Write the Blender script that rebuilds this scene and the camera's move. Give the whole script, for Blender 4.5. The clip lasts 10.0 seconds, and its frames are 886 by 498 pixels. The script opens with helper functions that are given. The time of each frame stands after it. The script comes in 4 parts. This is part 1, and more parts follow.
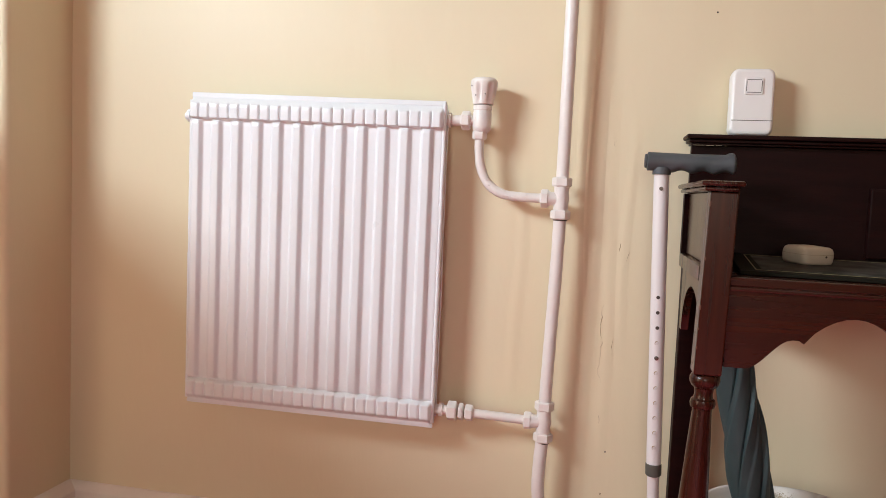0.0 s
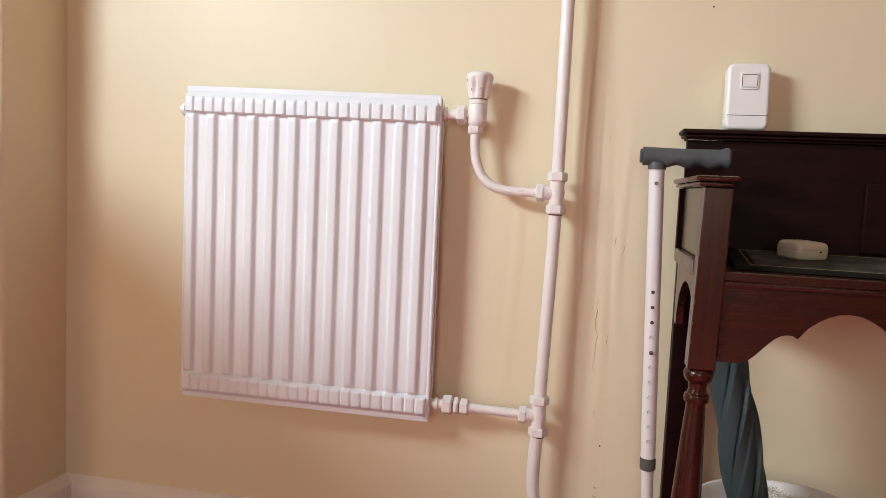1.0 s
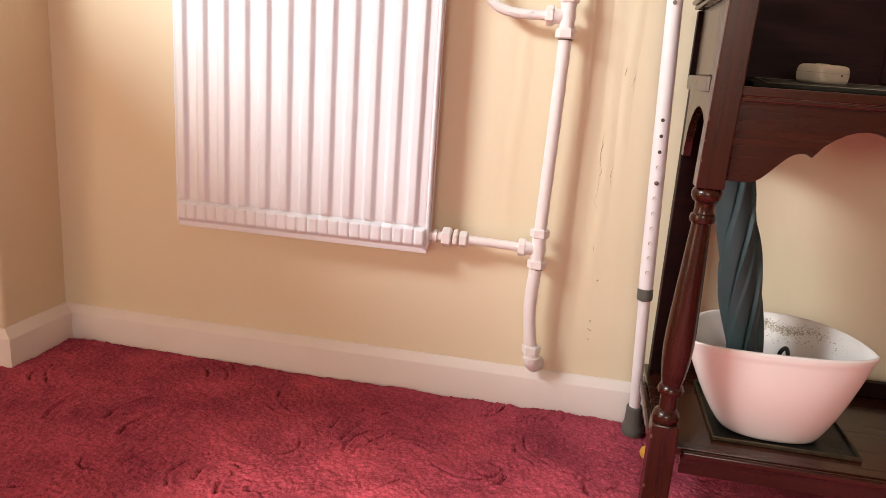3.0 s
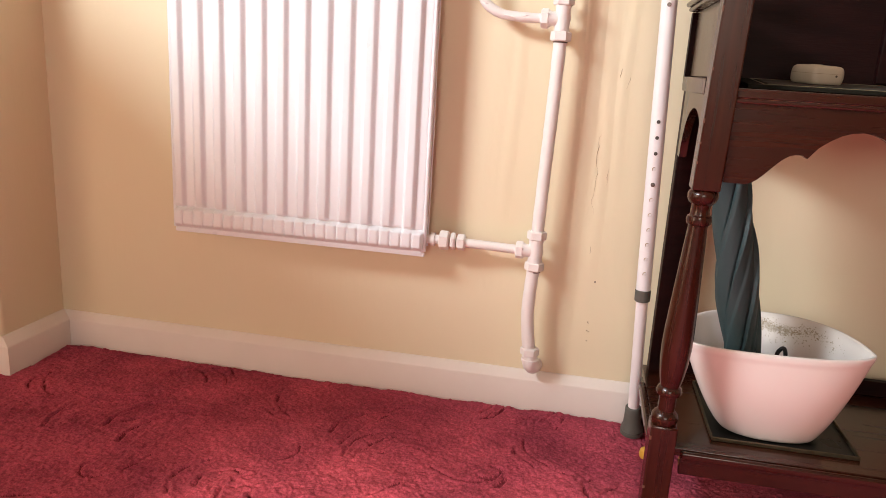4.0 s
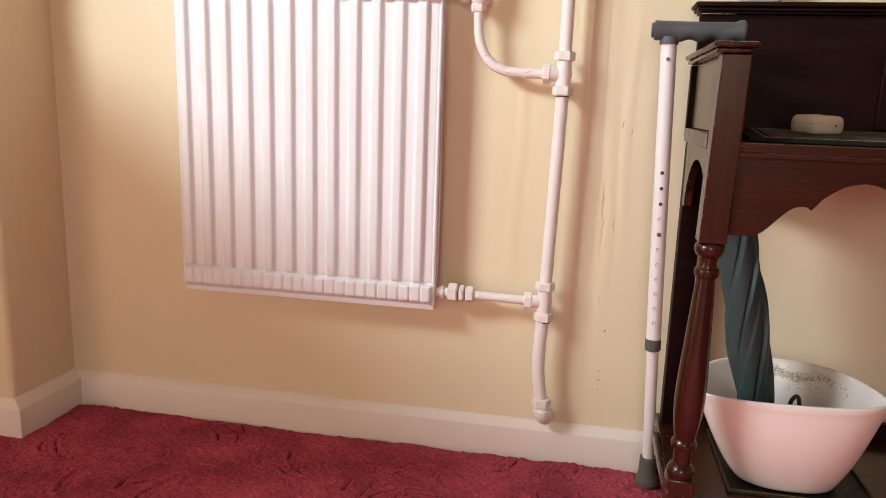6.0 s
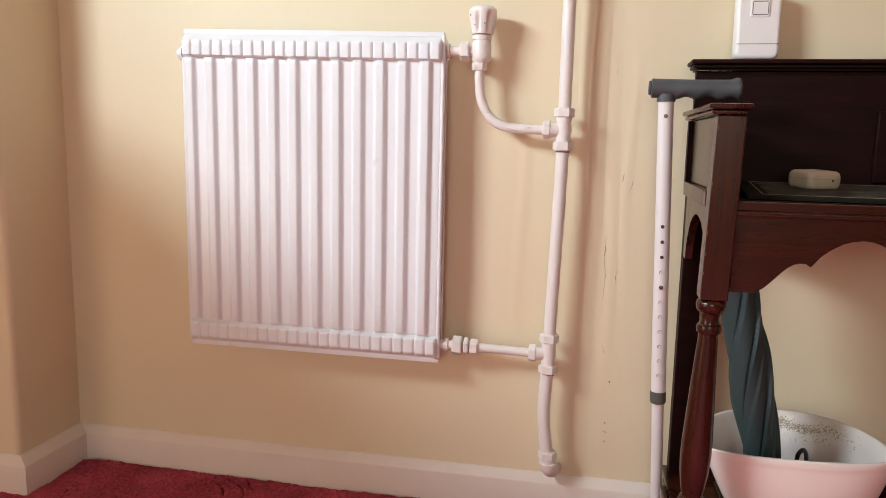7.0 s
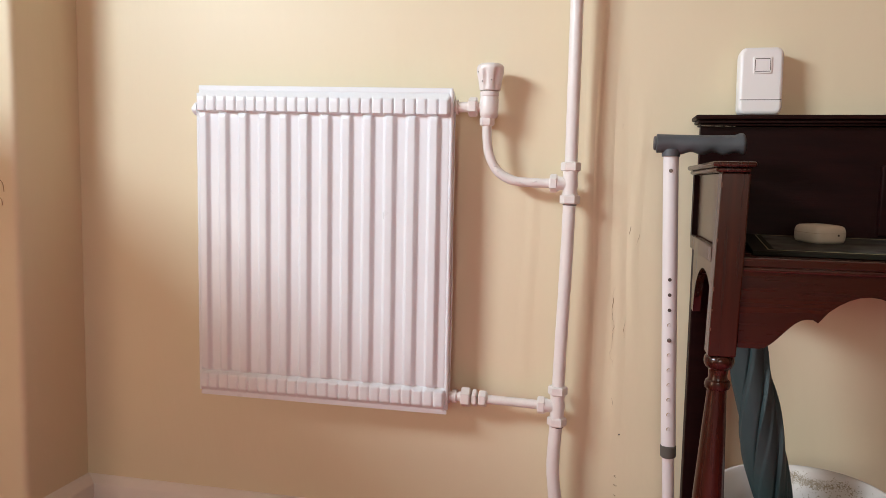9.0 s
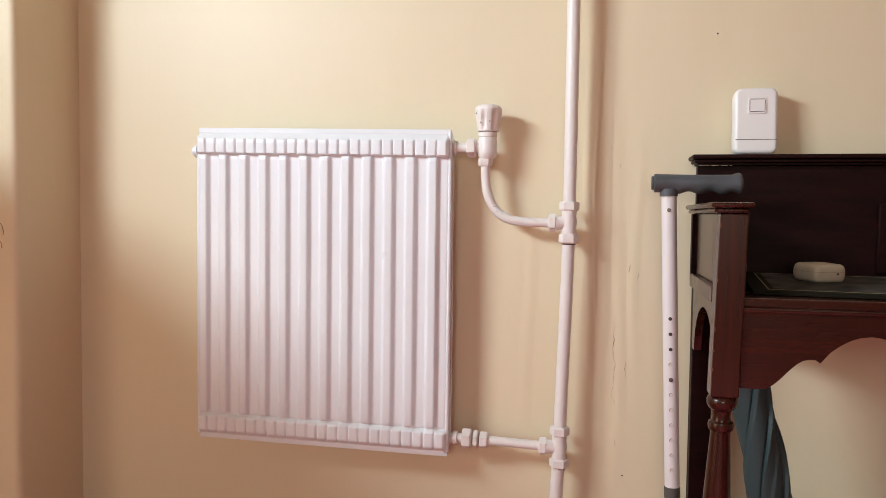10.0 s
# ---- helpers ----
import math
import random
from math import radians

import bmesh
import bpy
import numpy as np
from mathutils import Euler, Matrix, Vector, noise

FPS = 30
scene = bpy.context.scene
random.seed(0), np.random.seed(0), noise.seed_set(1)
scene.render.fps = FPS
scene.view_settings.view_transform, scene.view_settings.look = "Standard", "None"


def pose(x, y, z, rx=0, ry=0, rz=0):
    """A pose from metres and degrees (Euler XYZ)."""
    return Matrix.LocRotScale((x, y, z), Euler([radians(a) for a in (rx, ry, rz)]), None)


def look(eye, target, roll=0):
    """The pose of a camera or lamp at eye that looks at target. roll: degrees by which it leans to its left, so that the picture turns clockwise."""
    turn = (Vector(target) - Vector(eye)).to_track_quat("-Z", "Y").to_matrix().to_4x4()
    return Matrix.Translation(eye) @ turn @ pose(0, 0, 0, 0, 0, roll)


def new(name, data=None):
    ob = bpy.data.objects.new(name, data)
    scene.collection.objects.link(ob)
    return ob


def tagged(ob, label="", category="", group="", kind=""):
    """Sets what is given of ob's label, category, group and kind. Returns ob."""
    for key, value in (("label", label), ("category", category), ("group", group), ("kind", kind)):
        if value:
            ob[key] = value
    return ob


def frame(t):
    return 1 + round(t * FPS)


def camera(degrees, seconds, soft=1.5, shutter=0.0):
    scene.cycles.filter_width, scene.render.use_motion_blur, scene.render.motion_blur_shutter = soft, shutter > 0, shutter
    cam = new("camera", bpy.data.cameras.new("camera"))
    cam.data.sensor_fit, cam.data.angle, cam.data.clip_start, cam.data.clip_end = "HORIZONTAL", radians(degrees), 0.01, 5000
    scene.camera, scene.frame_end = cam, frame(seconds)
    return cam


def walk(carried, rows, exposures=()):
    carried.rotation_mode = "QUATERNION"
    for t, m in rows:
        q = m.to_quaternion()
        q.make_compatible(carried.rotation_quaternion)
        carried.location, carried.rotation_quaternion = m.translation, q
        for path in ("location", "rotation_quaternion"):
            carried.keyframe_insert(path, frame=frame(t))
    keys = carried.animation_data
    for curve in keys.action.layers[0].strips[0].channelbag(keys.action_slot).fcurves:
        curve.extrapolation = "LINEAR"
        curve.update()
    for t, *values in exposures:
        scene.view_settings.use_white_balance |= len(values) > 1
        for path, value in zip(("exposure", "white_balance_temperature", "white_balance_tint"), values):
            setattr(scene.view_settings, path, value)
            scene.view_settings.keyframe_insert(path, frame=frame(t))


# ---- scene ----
cam = camera(62.1, 10.0, soft=0.8)
PATH = [
    (0, (1.095, -1.372, 0.736), (0.69, 0.581, 0.587), 2.5),
    (0.5, (1.1, -1.37, 0.736), (0.696, 0.583, 0.592), 2.6),
    (1, (1.099, -1.371, 0.737), (0.701, 0.582, 0.572), 2.6),
    (1.5, (1.099, -1.373, 0.732), (0.701, 0.577, 0.531), 2.7),
    (2, (1.091, -1.368, 0.694), (0.696, 0.571, 0.401), 3.0),
    (2.5, (1.086, -1.364, 0.648), (0.71, 0.554, 0.221), 3.7),
    (3, (1.088, -1.357, 0.647), (0.735, 0.549, 0.157), 4.0),
    (4.5, (1.086, -1.357, 0.661), (0.739, 0.551, 0.172), 3.0),
    (5, (1.083, -1.357, 0.67), (0.73, 0.554, 0.2), 2.6),
    (5.5, (1.081, -1.359, 0.677), (0.72, 0.559, 0.24), 2.2),
    (7, (1.083, -1.367, 0.716), (0.696, 0.573, 0.421), 1.2),
    (7.5, (1.087, -1.375, 0.739), (0.69, 0.568, 0.482), 0.8),
    (8, (1.086, -1.375, 0.731), (0.68, 0.571, 0.514), 0.8),
    (8.5, (1.087, -1.378, 0.731), (0.671, 0.569, 0.536), 0.9),
    (9, (1.087, -1.375, 0.737), (0.669, 0.572, 0.552), 1.1),
    (9.5, (1.086, -1.377, 0.738), (0.668, 0.573, 0.586), 1.1),
    (10, (1.083, -1.376, 0.748), (0.669, 0.579, 0.655), 0.7),
]
EXPOSURE = [(0, 1.33, 6500, 10), (1.5, 1.31, 6500, 10), (2.5, 1.64, 6850, 13), (3.2, 1.80, 6900, 14), (4.5, 1.79, 6900, 14), (5.5, 1.65, 6900, 13),
            (7, 1.40, 6550, 10), (8, 1.30, 6500, 10), (10, 1.29, 6500, 10)]
walk(cam, [(t, look(eye, target, roll)) for t, eye, target, roll in PATH], EXPOSURE)

# ---- world and light ----
world = bpy.data.worlds.new("world")
scene.world = world
world.use_nodes = True
wn = world.node_tree
sky = wn.nodes.new("ShaderNodeTexSky")
sky.sky_type, sky.sun_disc = "NISHITA", False
sky.sun_elevation, sky.sun_rotation = radians(24.6), radians(180)
wn.nodes["Background"].inputs[1].default_value = 0.05
wn.links.new(sky.outputs[0], wn.nodes["Background"].inputs[0])


def area_lamp(name, eye, target, w, h, watts, colour, spread=180):
    lamp = bpy.data.lights.new(name, "AREA")
    lamp.shape, lamp.size, lamp.size_y, lamp.energy, lamp.color = "RECTANGLE", w, h, watts, colour
    lamp.spread = radians(spread)
    ob = new(name, lamp)
    ob.matrix_world = look(eye, target)
    return ob


# upper side lamp is the window's daylight; lower side and rear lamps are added fill
area_lamp("key_and_fill_lamp", (-0.485, -1.4, 1.6), (1.5, 0.0, 0.7), 0.70, 0.26, 7.8, (0.78, 0.91, 1.0), 120)
area_lamp("key_and_fill_lamp", (-0.485, -1.4, 0.5), (0.7, 0.0, 0.25), 0.66, 0.5, 1.15, (1.0, 0.70, 0.46), 150)
area_lamp("key_and_fill_lamp", (1.1, -4.95, 1.45), (1.2, 0.0, 0.2), 1.1, 1.1, 8.5, (0.95, 0.95, 0.9))

# low sun added through the unseen rear opening, for its warm bounce off the carpet
sun = bpy.data.lights.new("sun", "SUN")
sun.energy, sun.angle, sun.color = 4.8, radians(3.5), (1.0, 0.93, 0.78)
new("sun", sun).matrix_world = look((0.9, -5.0, 1.5), (0.9 + 0.03, -5.0 + math.cos(radians(24.6)), 1.5 - math.sin(radians(24.6))))

# ---- materials ----


def material(name, colour, rough=0.5, metal=0.0, second=None, scale=30.0, amount=0.5, stretch=(1, 1, 1), bump=0.0,
             bump_scale=120.0, coat=0.0, rough_var=0.0, fine=0.0, detail=6.0, specular=0.5):
    """Principled surface: two colours mixed by noise at one scale, a fine grain, and bump at another."""
    m = bpy.data.materials.new(name)
    m.use_nodes = True
    t = m.node_tree
    b = t.nodes["Principled BSDF"]
    b.inputs["Roughness"].default_value, b.inputs["Metallic"].default_value = rough, metal
    b.inputs["Coat Weight"].default_value, b.inputs["Coat Roughness"].default_value = coat, 0.12
    b.inputs["Specular IOR Level"].default_value = specular
    co = t.nodes.new("ShaderNodeTexCoord")
    mp = t.nodes.new("ShaderNodeMapping")
    mp.inputs["Scale"].default_value = stretch
    t.links.new(co.outputs["Object"], mp.inputs[0])
    nz = t.nodes.new("ShaderNodeTexNoise")
    nz.inputs["Scale"].default_value, nz.inputs["Detail"].default_value = scale, detail
    t.links.new(mp.outputs[0], nz.inputs["Vector"])
    ramp = t.nodes.new("ShaderNodeMapRange")
    ramp.inputs[1].default_value, ramp.inputs[2].default_value = 0.5 - 0.5 * (1 - amount) - 0.02, 0.5 + 0.5 * (1 - amount) + 0.02
    t.links.new(nz.outputs[0], ramp.inputs[0])
    mix = t.nodes.new("ShaderNodeMix")
    mix.data_type = "RGBA"
    mix.inputs["A"].default_value = (*colour, 1)
    mix.inputs["B"].default_value = (*(second or colour), 1)
    t.links.new(ramp.outputs[0], mix.inputs["Factor"])
    last = mix.outputs["Result"]
    n2 = t.nodes.new("ShaderNodeTexNoise")
    n2.inputs["Scale"].default_value, n2.inputs["Detail"].default_value = bump_scale, 4
    t.links.new(mp.outputs[0], n2.inputs["Vector"])
    if fine:
        m2 = t.nodes.new("ShaderNodeMix")
        m2.data_type, m2.blend_type = "RGBA", "MULTIPLY"
        m2.inputs["Factor"].default_value = fine
        t.links.new(last, m2.inputs["A"])
        t.links.new(n2.outputs[0], m2.inputs["B"])
        last = m2.outputs["Result"]
    t.links.new(last, b.inputs["Base Color"])
    if rough_var:
        rr = t.nodes.new("ShaderNodeMapRange")
        rr.inputs[3].default_value, rr.inputs[4].default_value = max(0.02, rough - rough_var), rough + rough_var
        t.links.new(nz.outputs[0], rr.inputs[0])
        t.links.new(rr.outputs[0], b.inputs["Roughness"])
    if bump:
        bp = t.nodes.new("ShaderNodeBump")
        bp.inputs["Strength"].default_value, bp.inputs["Distance"].default_value = 1.0, bump
        t.links.new(n2.outputs[0], bp.inputs["Height"])
        t.links.new(bp.outputs[0], b.inputs["Normal"])
    return m


WALL = material("cream_wall_paint", (0.765, 0.655, 0.45), 0.5, second=(0.785, 0.685, 0.49), scale=4.0, amount=0.35,
                bump=0.003, bump_scale=12, stretch=(1, 1, 0.3), rough_var=0.08)
CEIL = material("ceiling_paint", (0.8, 0.78, 0.72), 0.8, second=(0.76, 0.74, 0.68), scale=4)
SKIRT = material("skirting_gloss", (0.82, 0.74, 0.68), 0.35, second=(0.78, 0.70, 0.64), scale=14, amount=0.4, bump=0.0012, bump_scale=40)
RADW = material("radiator_enamel", (0.82, 0.84, 0.87), 0.3, second=(0.80, 0.815, 0.84), scale=18, amount=0.4, bump=0.0006, bump_scale=70, rough_var=0.06)
PIPEW = material("pipe_paint", (0.81, 0.76, 0.73), 0.33, second=(0.79, 0.735, 0.70), scale=45, amount=0.4, bump=0.0010, bump_scale=110, rough_var=0.08)
HOLE = material("tube_hole", (0.72, 0.69, 0.68), 0.4, second=(0.66, 0.62, 0.61), scale=300)
# cracks, scuffs and seams; also the shade painted on the walking stick's holes
CRACK_SHADE = material("crack_and_hole_shade", (0.52, 0.40, 0.25), 0.9, second=(0.3, 0.21, 0.12), scale=60, amount=0.7)
CHIP = material("worn_wood_edge", (0.17, 0.07, 0.04), 0.6, second=(0.10, 0.04, 0.022), scale=200)
SPLINT = material("bare_wood_splint", (0.5, 0.4, 0.28), 0.7, second=(0.4, 0.3, 0.2), scale=200)
GAP = material("dark_gap", (0.05, 0.04, 0.035), 0.8, second=(0.09, 0.07, 0.055), scale=200)
WOOD = material("mahogany", (0.054, 0.0115, 0.0045), 0.26, second=(0.023, 0.0050, 0.0023), scale=26, amount=0.5, stretch=(4, 4, 0.16),
                bump=0.0, bump_scale=60, coat=0.16, rough_var=0.06, specular=0.4, fine=0.25)
WOODX = material("mahogany_across", (0.054, 0.0115, 0.0045), 0.26, second=(0.023, 0.0050, 0.0023), scale=26, amount=0.5, stretch=(0.16, 4, 4),
                 bump=0.0, bump_scale=60, coat=0.32, rough_var=0.06, specular=0.4, fine=0.25)
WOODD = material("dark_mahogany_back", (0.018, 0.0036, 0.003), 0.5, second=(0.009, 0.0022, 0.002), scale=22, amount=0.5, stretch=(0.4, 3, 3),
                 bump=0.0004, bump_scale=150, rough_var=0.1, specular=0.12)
FERR = material("ferrule_rubber", (0.105, 0.103, 0.088), 0.6, second=(0.085, 0.083, 0.07), scale=40, bump=0.0003, bump_scale=400)
GREYP = material("grey_rubber", (0.085, 0.092, 0.1), 0.5, second=(0.07, 0.076, 0.083), scale=60, bump=0.0004, bump_scale=500)
CANEW = material("cane_enamel", (0.80, 0.77, 0.77), 0.28, second=(0.77, 0.735, 0.73), scale=25, amount=0.4, coat=0.2)
STEEL = material("bolt_steel", (0.22, 0.19, 0.17), 0.4, 1.0, second=(0.14, 0.12, 0.11), scale=300)
PLASTIC = material("white_plastic", (0.86, 0.83, 0.81), 0.36, second=(0.84, 0.81, 0.79), scale=20, bump=0.0001, bump_scale=900)
CREAMP = material("cream_plastic", (0.66, 0.59, 0.47), 0.38, second=(0.62, 0.55, 0.435), scale=40, bump=0.0001, bump_scale=900)
GREEN = material("green_nylon", (0.026, 0.047, 0.050), 0.55, second=(0.033, 0.058, 0.060), scale=35, bump=0.0004, bump_scale=900, specular=0.4)
CERAM = material("white_ceramic", (0.84, 0.79, 0.75), 0.26, second=(0.80, 0.74, 0.69), scale=8, amount=0.4, coat=0.1)
BLACK = material("black_plastic", (0.012, 0.012, 0.013), 0.35, second=(0.02, 0.02, 0.02), scale=60)
TRAYM = material("blackened_tin", (0.006, 0.0055, 0.005), 0.3, 0.0, second=(0.014, 0.012, 0.009), scale=14, amount=0.5, rough_var=0.1, specular=0.12)
TRIM = material("worn_brass_edge", (0.13, 0.105, 0.065), 0.45, 0.8, second=(0.06, 0.048, 0.028), scale=60)
MATT = material("mat_print", (0.022, 0.020, 0.016), 0.6, second=(0.11, 0.105, 0.095), scale=22, amount=0.65, detail=8, specular=0.06)
MATB = material("mat_border", (0.014, 0.012, 0.009), 0.6, second=(0.020, 0.017, 0.012), scale=40, specular=0.03)
GOLD = material("mat_gold_line", (0.28, 0.23, 0.12), 0.4, second=(0.2, 0.16, 0.08), scale=80)
YELLOW = material("yellow_plastic", (0.75, 0.42, 0.07), 0.4, second=(0.7, 0.36, 0.05), scale=50)
STAIN = material("brown_residue", (0.34, 0.26, 0.16), 0.9, second=(0.54, 0.46, 0.36), scale=160, bump=0.001, bump_scale=300)
FRAMEW = material("window_frame_paint", (0.8, 0.79, 0.76), 0.4, second=(0.76, 0.75, 0.72), scale=20)


def carpet_material():
    """Cut pile: broad lighter and darker patches where the pile lies over, and a fine speckle of single tufts."""
    m = material("red_carpet", (0.53, 0.088, 0.130), 0.95, second=(0.28, 0.042, 0.072), scale=8, amount=0.62, bump=0.0013, bump_scale=330, specular=0.1)
    t = m.node_tree
    b = t.nodes["Principled BSDF"]
    b.inputs["Sheen Weight"].default_value, b.inputs["Sheen Roughness"].default_value = 0.12, 0.45
    b.inputs["Sheen Tint"].default_value = (0.9, 0.3, 0.3, 1)
    base = b.inputs["Base Color"].links[0].from_socket
    co = t.nodes.new("ShaderNodeTexCoord")
    for scale, low, high, lo_v, hi_v in ((330.0, 0.36, 0.64, 0.74, 1.18), (110.0, 0.35, 0.65, 0.80, 1.15)):
        nz = t.nodes.new("ShaderNodeTexNoise")
        nz.inputs["Scale"].default_value, nz.inputs["Detail"].default_value = scale, 3
        t.links.new(co.outputs["Object"], nz.inputs["Vector"])
        mr = t.nodes.new("ShaderNodeMapRange")
        for k, v in enumerate((low, high, lo_v, hi_v)):
            mr.inputs[k + 1].default_value = v
        t.links.new(nz.outputs[0], mr.inputs[0])
        mx = t.nodes.new("ShaderNodeVectorMath")
        mx.operation = "SCALE"
        t.links.new(base, mx.inputs[0])
        t.links.new(mr.outputs[0], mx.inputs["Scale"])
        base = mx.outputs[0]
    t.links.new(base, b.inputs["Base Color"])
    return m


CARPET = carpet_material()
# darker red that paints in the shade between tufts down in the carved lines
GROOVE_SHADE = material("carpet_groove_shade", (0.15, 0.022, 0.034), 1.0, second=(0.22, 0.034, 0.05), scale=300, specular=0.05)

# ---- mesh helpers ----


def bm_object(name, bm, mat, smooth=True, angle=38):
    plain = bm.faces.layers.int.get("plain")
    for f in bm.faces:
        f.smooth = smooth and not (plain and f[plain])
    if smooth:
        bm.normal_update()
        for e in bm.edges:
            if len(e.link_faces) == 2 and e.calc_face_angle(0) > radians(angle):
                e.smooth = False
    me = bpy.data.meshes.new(name)
    bm.to_mesh(me)
    bm.free()
    me.materials.append(mat)
    return new(name, me)


def part(name, bm, mat, parent=None, label="", smooth=True, angle=38):
    ob = bm_object(name, bm, mat, smooth, angle)
    if parent is not None:
        ob.parent = parent
        ob.matrix_parent_inverse = parent.matrix_basis.inverted()
    if label:
        ob["label"] = label
    return ob


def thing(name, at, label, category, group=""):
    ob = new(name)
    ob.empty_display_size = 0.05
    ob.matrix_basis = Matrix.Translation(at)
    return tagged(ob, label, category, group)


def box(x0, x1, y0, y1, z0, z1, bevel=0.0, segs=2):
    bm = bmesh.new()
    bmesh.ops.create_cube(bm, size=1)
    bmesh.ops.scale(bm, vec=(x1 - x0, y1 - y0, z1 - z0), verts=bm.verts)
    bmesh.ops.translate(bm, vec=((x0 + x1) / 2, (y0 + y1) / 2, (z0 + z1) / 2), verts=bm.verts)
    if bevel:
        bmesh.ops.bevel(bm, geom=bm.edges[:], offset=bevel, segments=segs, profile=0.5, affect="EDGES")
        plain = bm.faces.layers.int.new("plain")
        bm.normal_update()
        for f in bm.faces:
            f[plain] = int(max(abs(c) for c in f.normal) > 0.9999)
    return bm


def merge(bm, other, m=None):
    me = bpy.data.meshes.new("scrap")
    if m is not None:
        bmesh.ops.transform(other, matrix=m, verts=other.verts)
    other.to_mesh(me)
    other.free()
    bm.from_mesh(me)
    bpy.data.meshes.remove(me)
    return bm


def rings(loops, closed=True, cap=True):
    """A skin over loops of points of equal count."""
    bm = bmesh.new()
    vs = [[bm.verts.new(p) for p in loop] for loop in loops]
    n = len(vs[0])
    for a, b in zip(vs, vs[1:]):
        for i in range(n if closed else n - 1):
            j = (i + 1) % n
            bm.faces.new((a[i], a[j], b[j], b[i]))
    if cap and closed:
        bm.faces.new(list(reversed(vs[0])))
        bm.faces.new(vs[-1])
    bmesh.ops.recalc_face_normals(bm, faces=bm.faces[:])
    return bm


def lathe(profile, x, y, segs=28):
    """profile: (radius, z) from the bottom up."""
    return rings([[(x + r * math.cos(2 * math.pi * i / segs), y + r * math.sin(2 * math.pi * i / segs), z) for i in range(segs)] for r, z in profile])


def smooth_line(points, steps=10):
    """Catmull-Rom through the points."""
    p = [Vector(q) for q in points]
    p = [2 * p[0] - p[1]] + p + [2 * p[-1] - p[-2]]
    out = []
    for i in range(1, len(p) - 2):
        for k in range(steps):
            t = k / steps
            a, b, c, d = p[i - 1], p[i], p[i + 1], p[i + 2]
            out.append(0.5 * (2 * b + (c - a) * t + (2 * a - 5 * b + 4 * c - d) * t * t + (3 * b - a - 3 * c + d) * t ** 3))
    return out + [p[-2]]


def tube(points, radius, segs=18, steps=10, wobble=0.0):
    line = smooth_line(points, steps) if steps > 1 else [Vector(q) for q in points]
    loops, up = [], None
    for i, p in enumerate(line):
        d = (line[min(i + 1, len(line) - 1)] - line[max(i - 1, 0)]).normalized()
        if up is None:
            up = d.orthogonal().normalized()
        up = (up - d * up.dot(d)).normalized()
        side = d.cross(up)
        r = radius(i / (len(line) - 1)) if callable(radius) else radius
        r += wobble * noise.noise(p * 60)
        loops.append([p + r * (math.cos(2 * math.pi * k / segs) * up + math.sin(2 * math.pi * k / segs) * side) for k in range(segs)])
    return rings(loops)


def turned(profile, centre, axis, sides=24, bevel=0.0):
    """A lathe along an axis ('x', '-x', 'z'...) from centre; sides 6 for a hexagon nut."""
    bm = rings([[(r * math.cos(2 * math.pi * i / sides), r * math.sin(2 * math.pi * i / sides), z) for i in range(sides)] for r, z in profile])
    turn = {"z": Matrix(), "x": pose(0, 0, 0, 0, 90, 0), "-x": pose(0, 0, 0, 0, -90, 0), "-y": pose(0, 0, 0, 90, 0, 0), "y": pose(0, 0, 0, -90, 0, 0), "-z": pose(0, 0, 0, 180, 0, 0)}[axis]
    bmesh.ops.transform(bm, matrix=Matrix.Translation(centre) @ turn, verts=bm.verts)
    return bm


def nut(centre, axis, r=0.0165, h=0.014):
    return turned([(r * 0.86, -h / 2), (r, -h / 2 + 0.0022), (r, h / 2 - 0.0022), (r * 0.86, h / 2)], centre, axis, 6)


# ---- structure ----
DEEP, LEFT, RIGHT, BACK, HIGH = -0.178, -0.5, 4.2, -5.0, 2.6


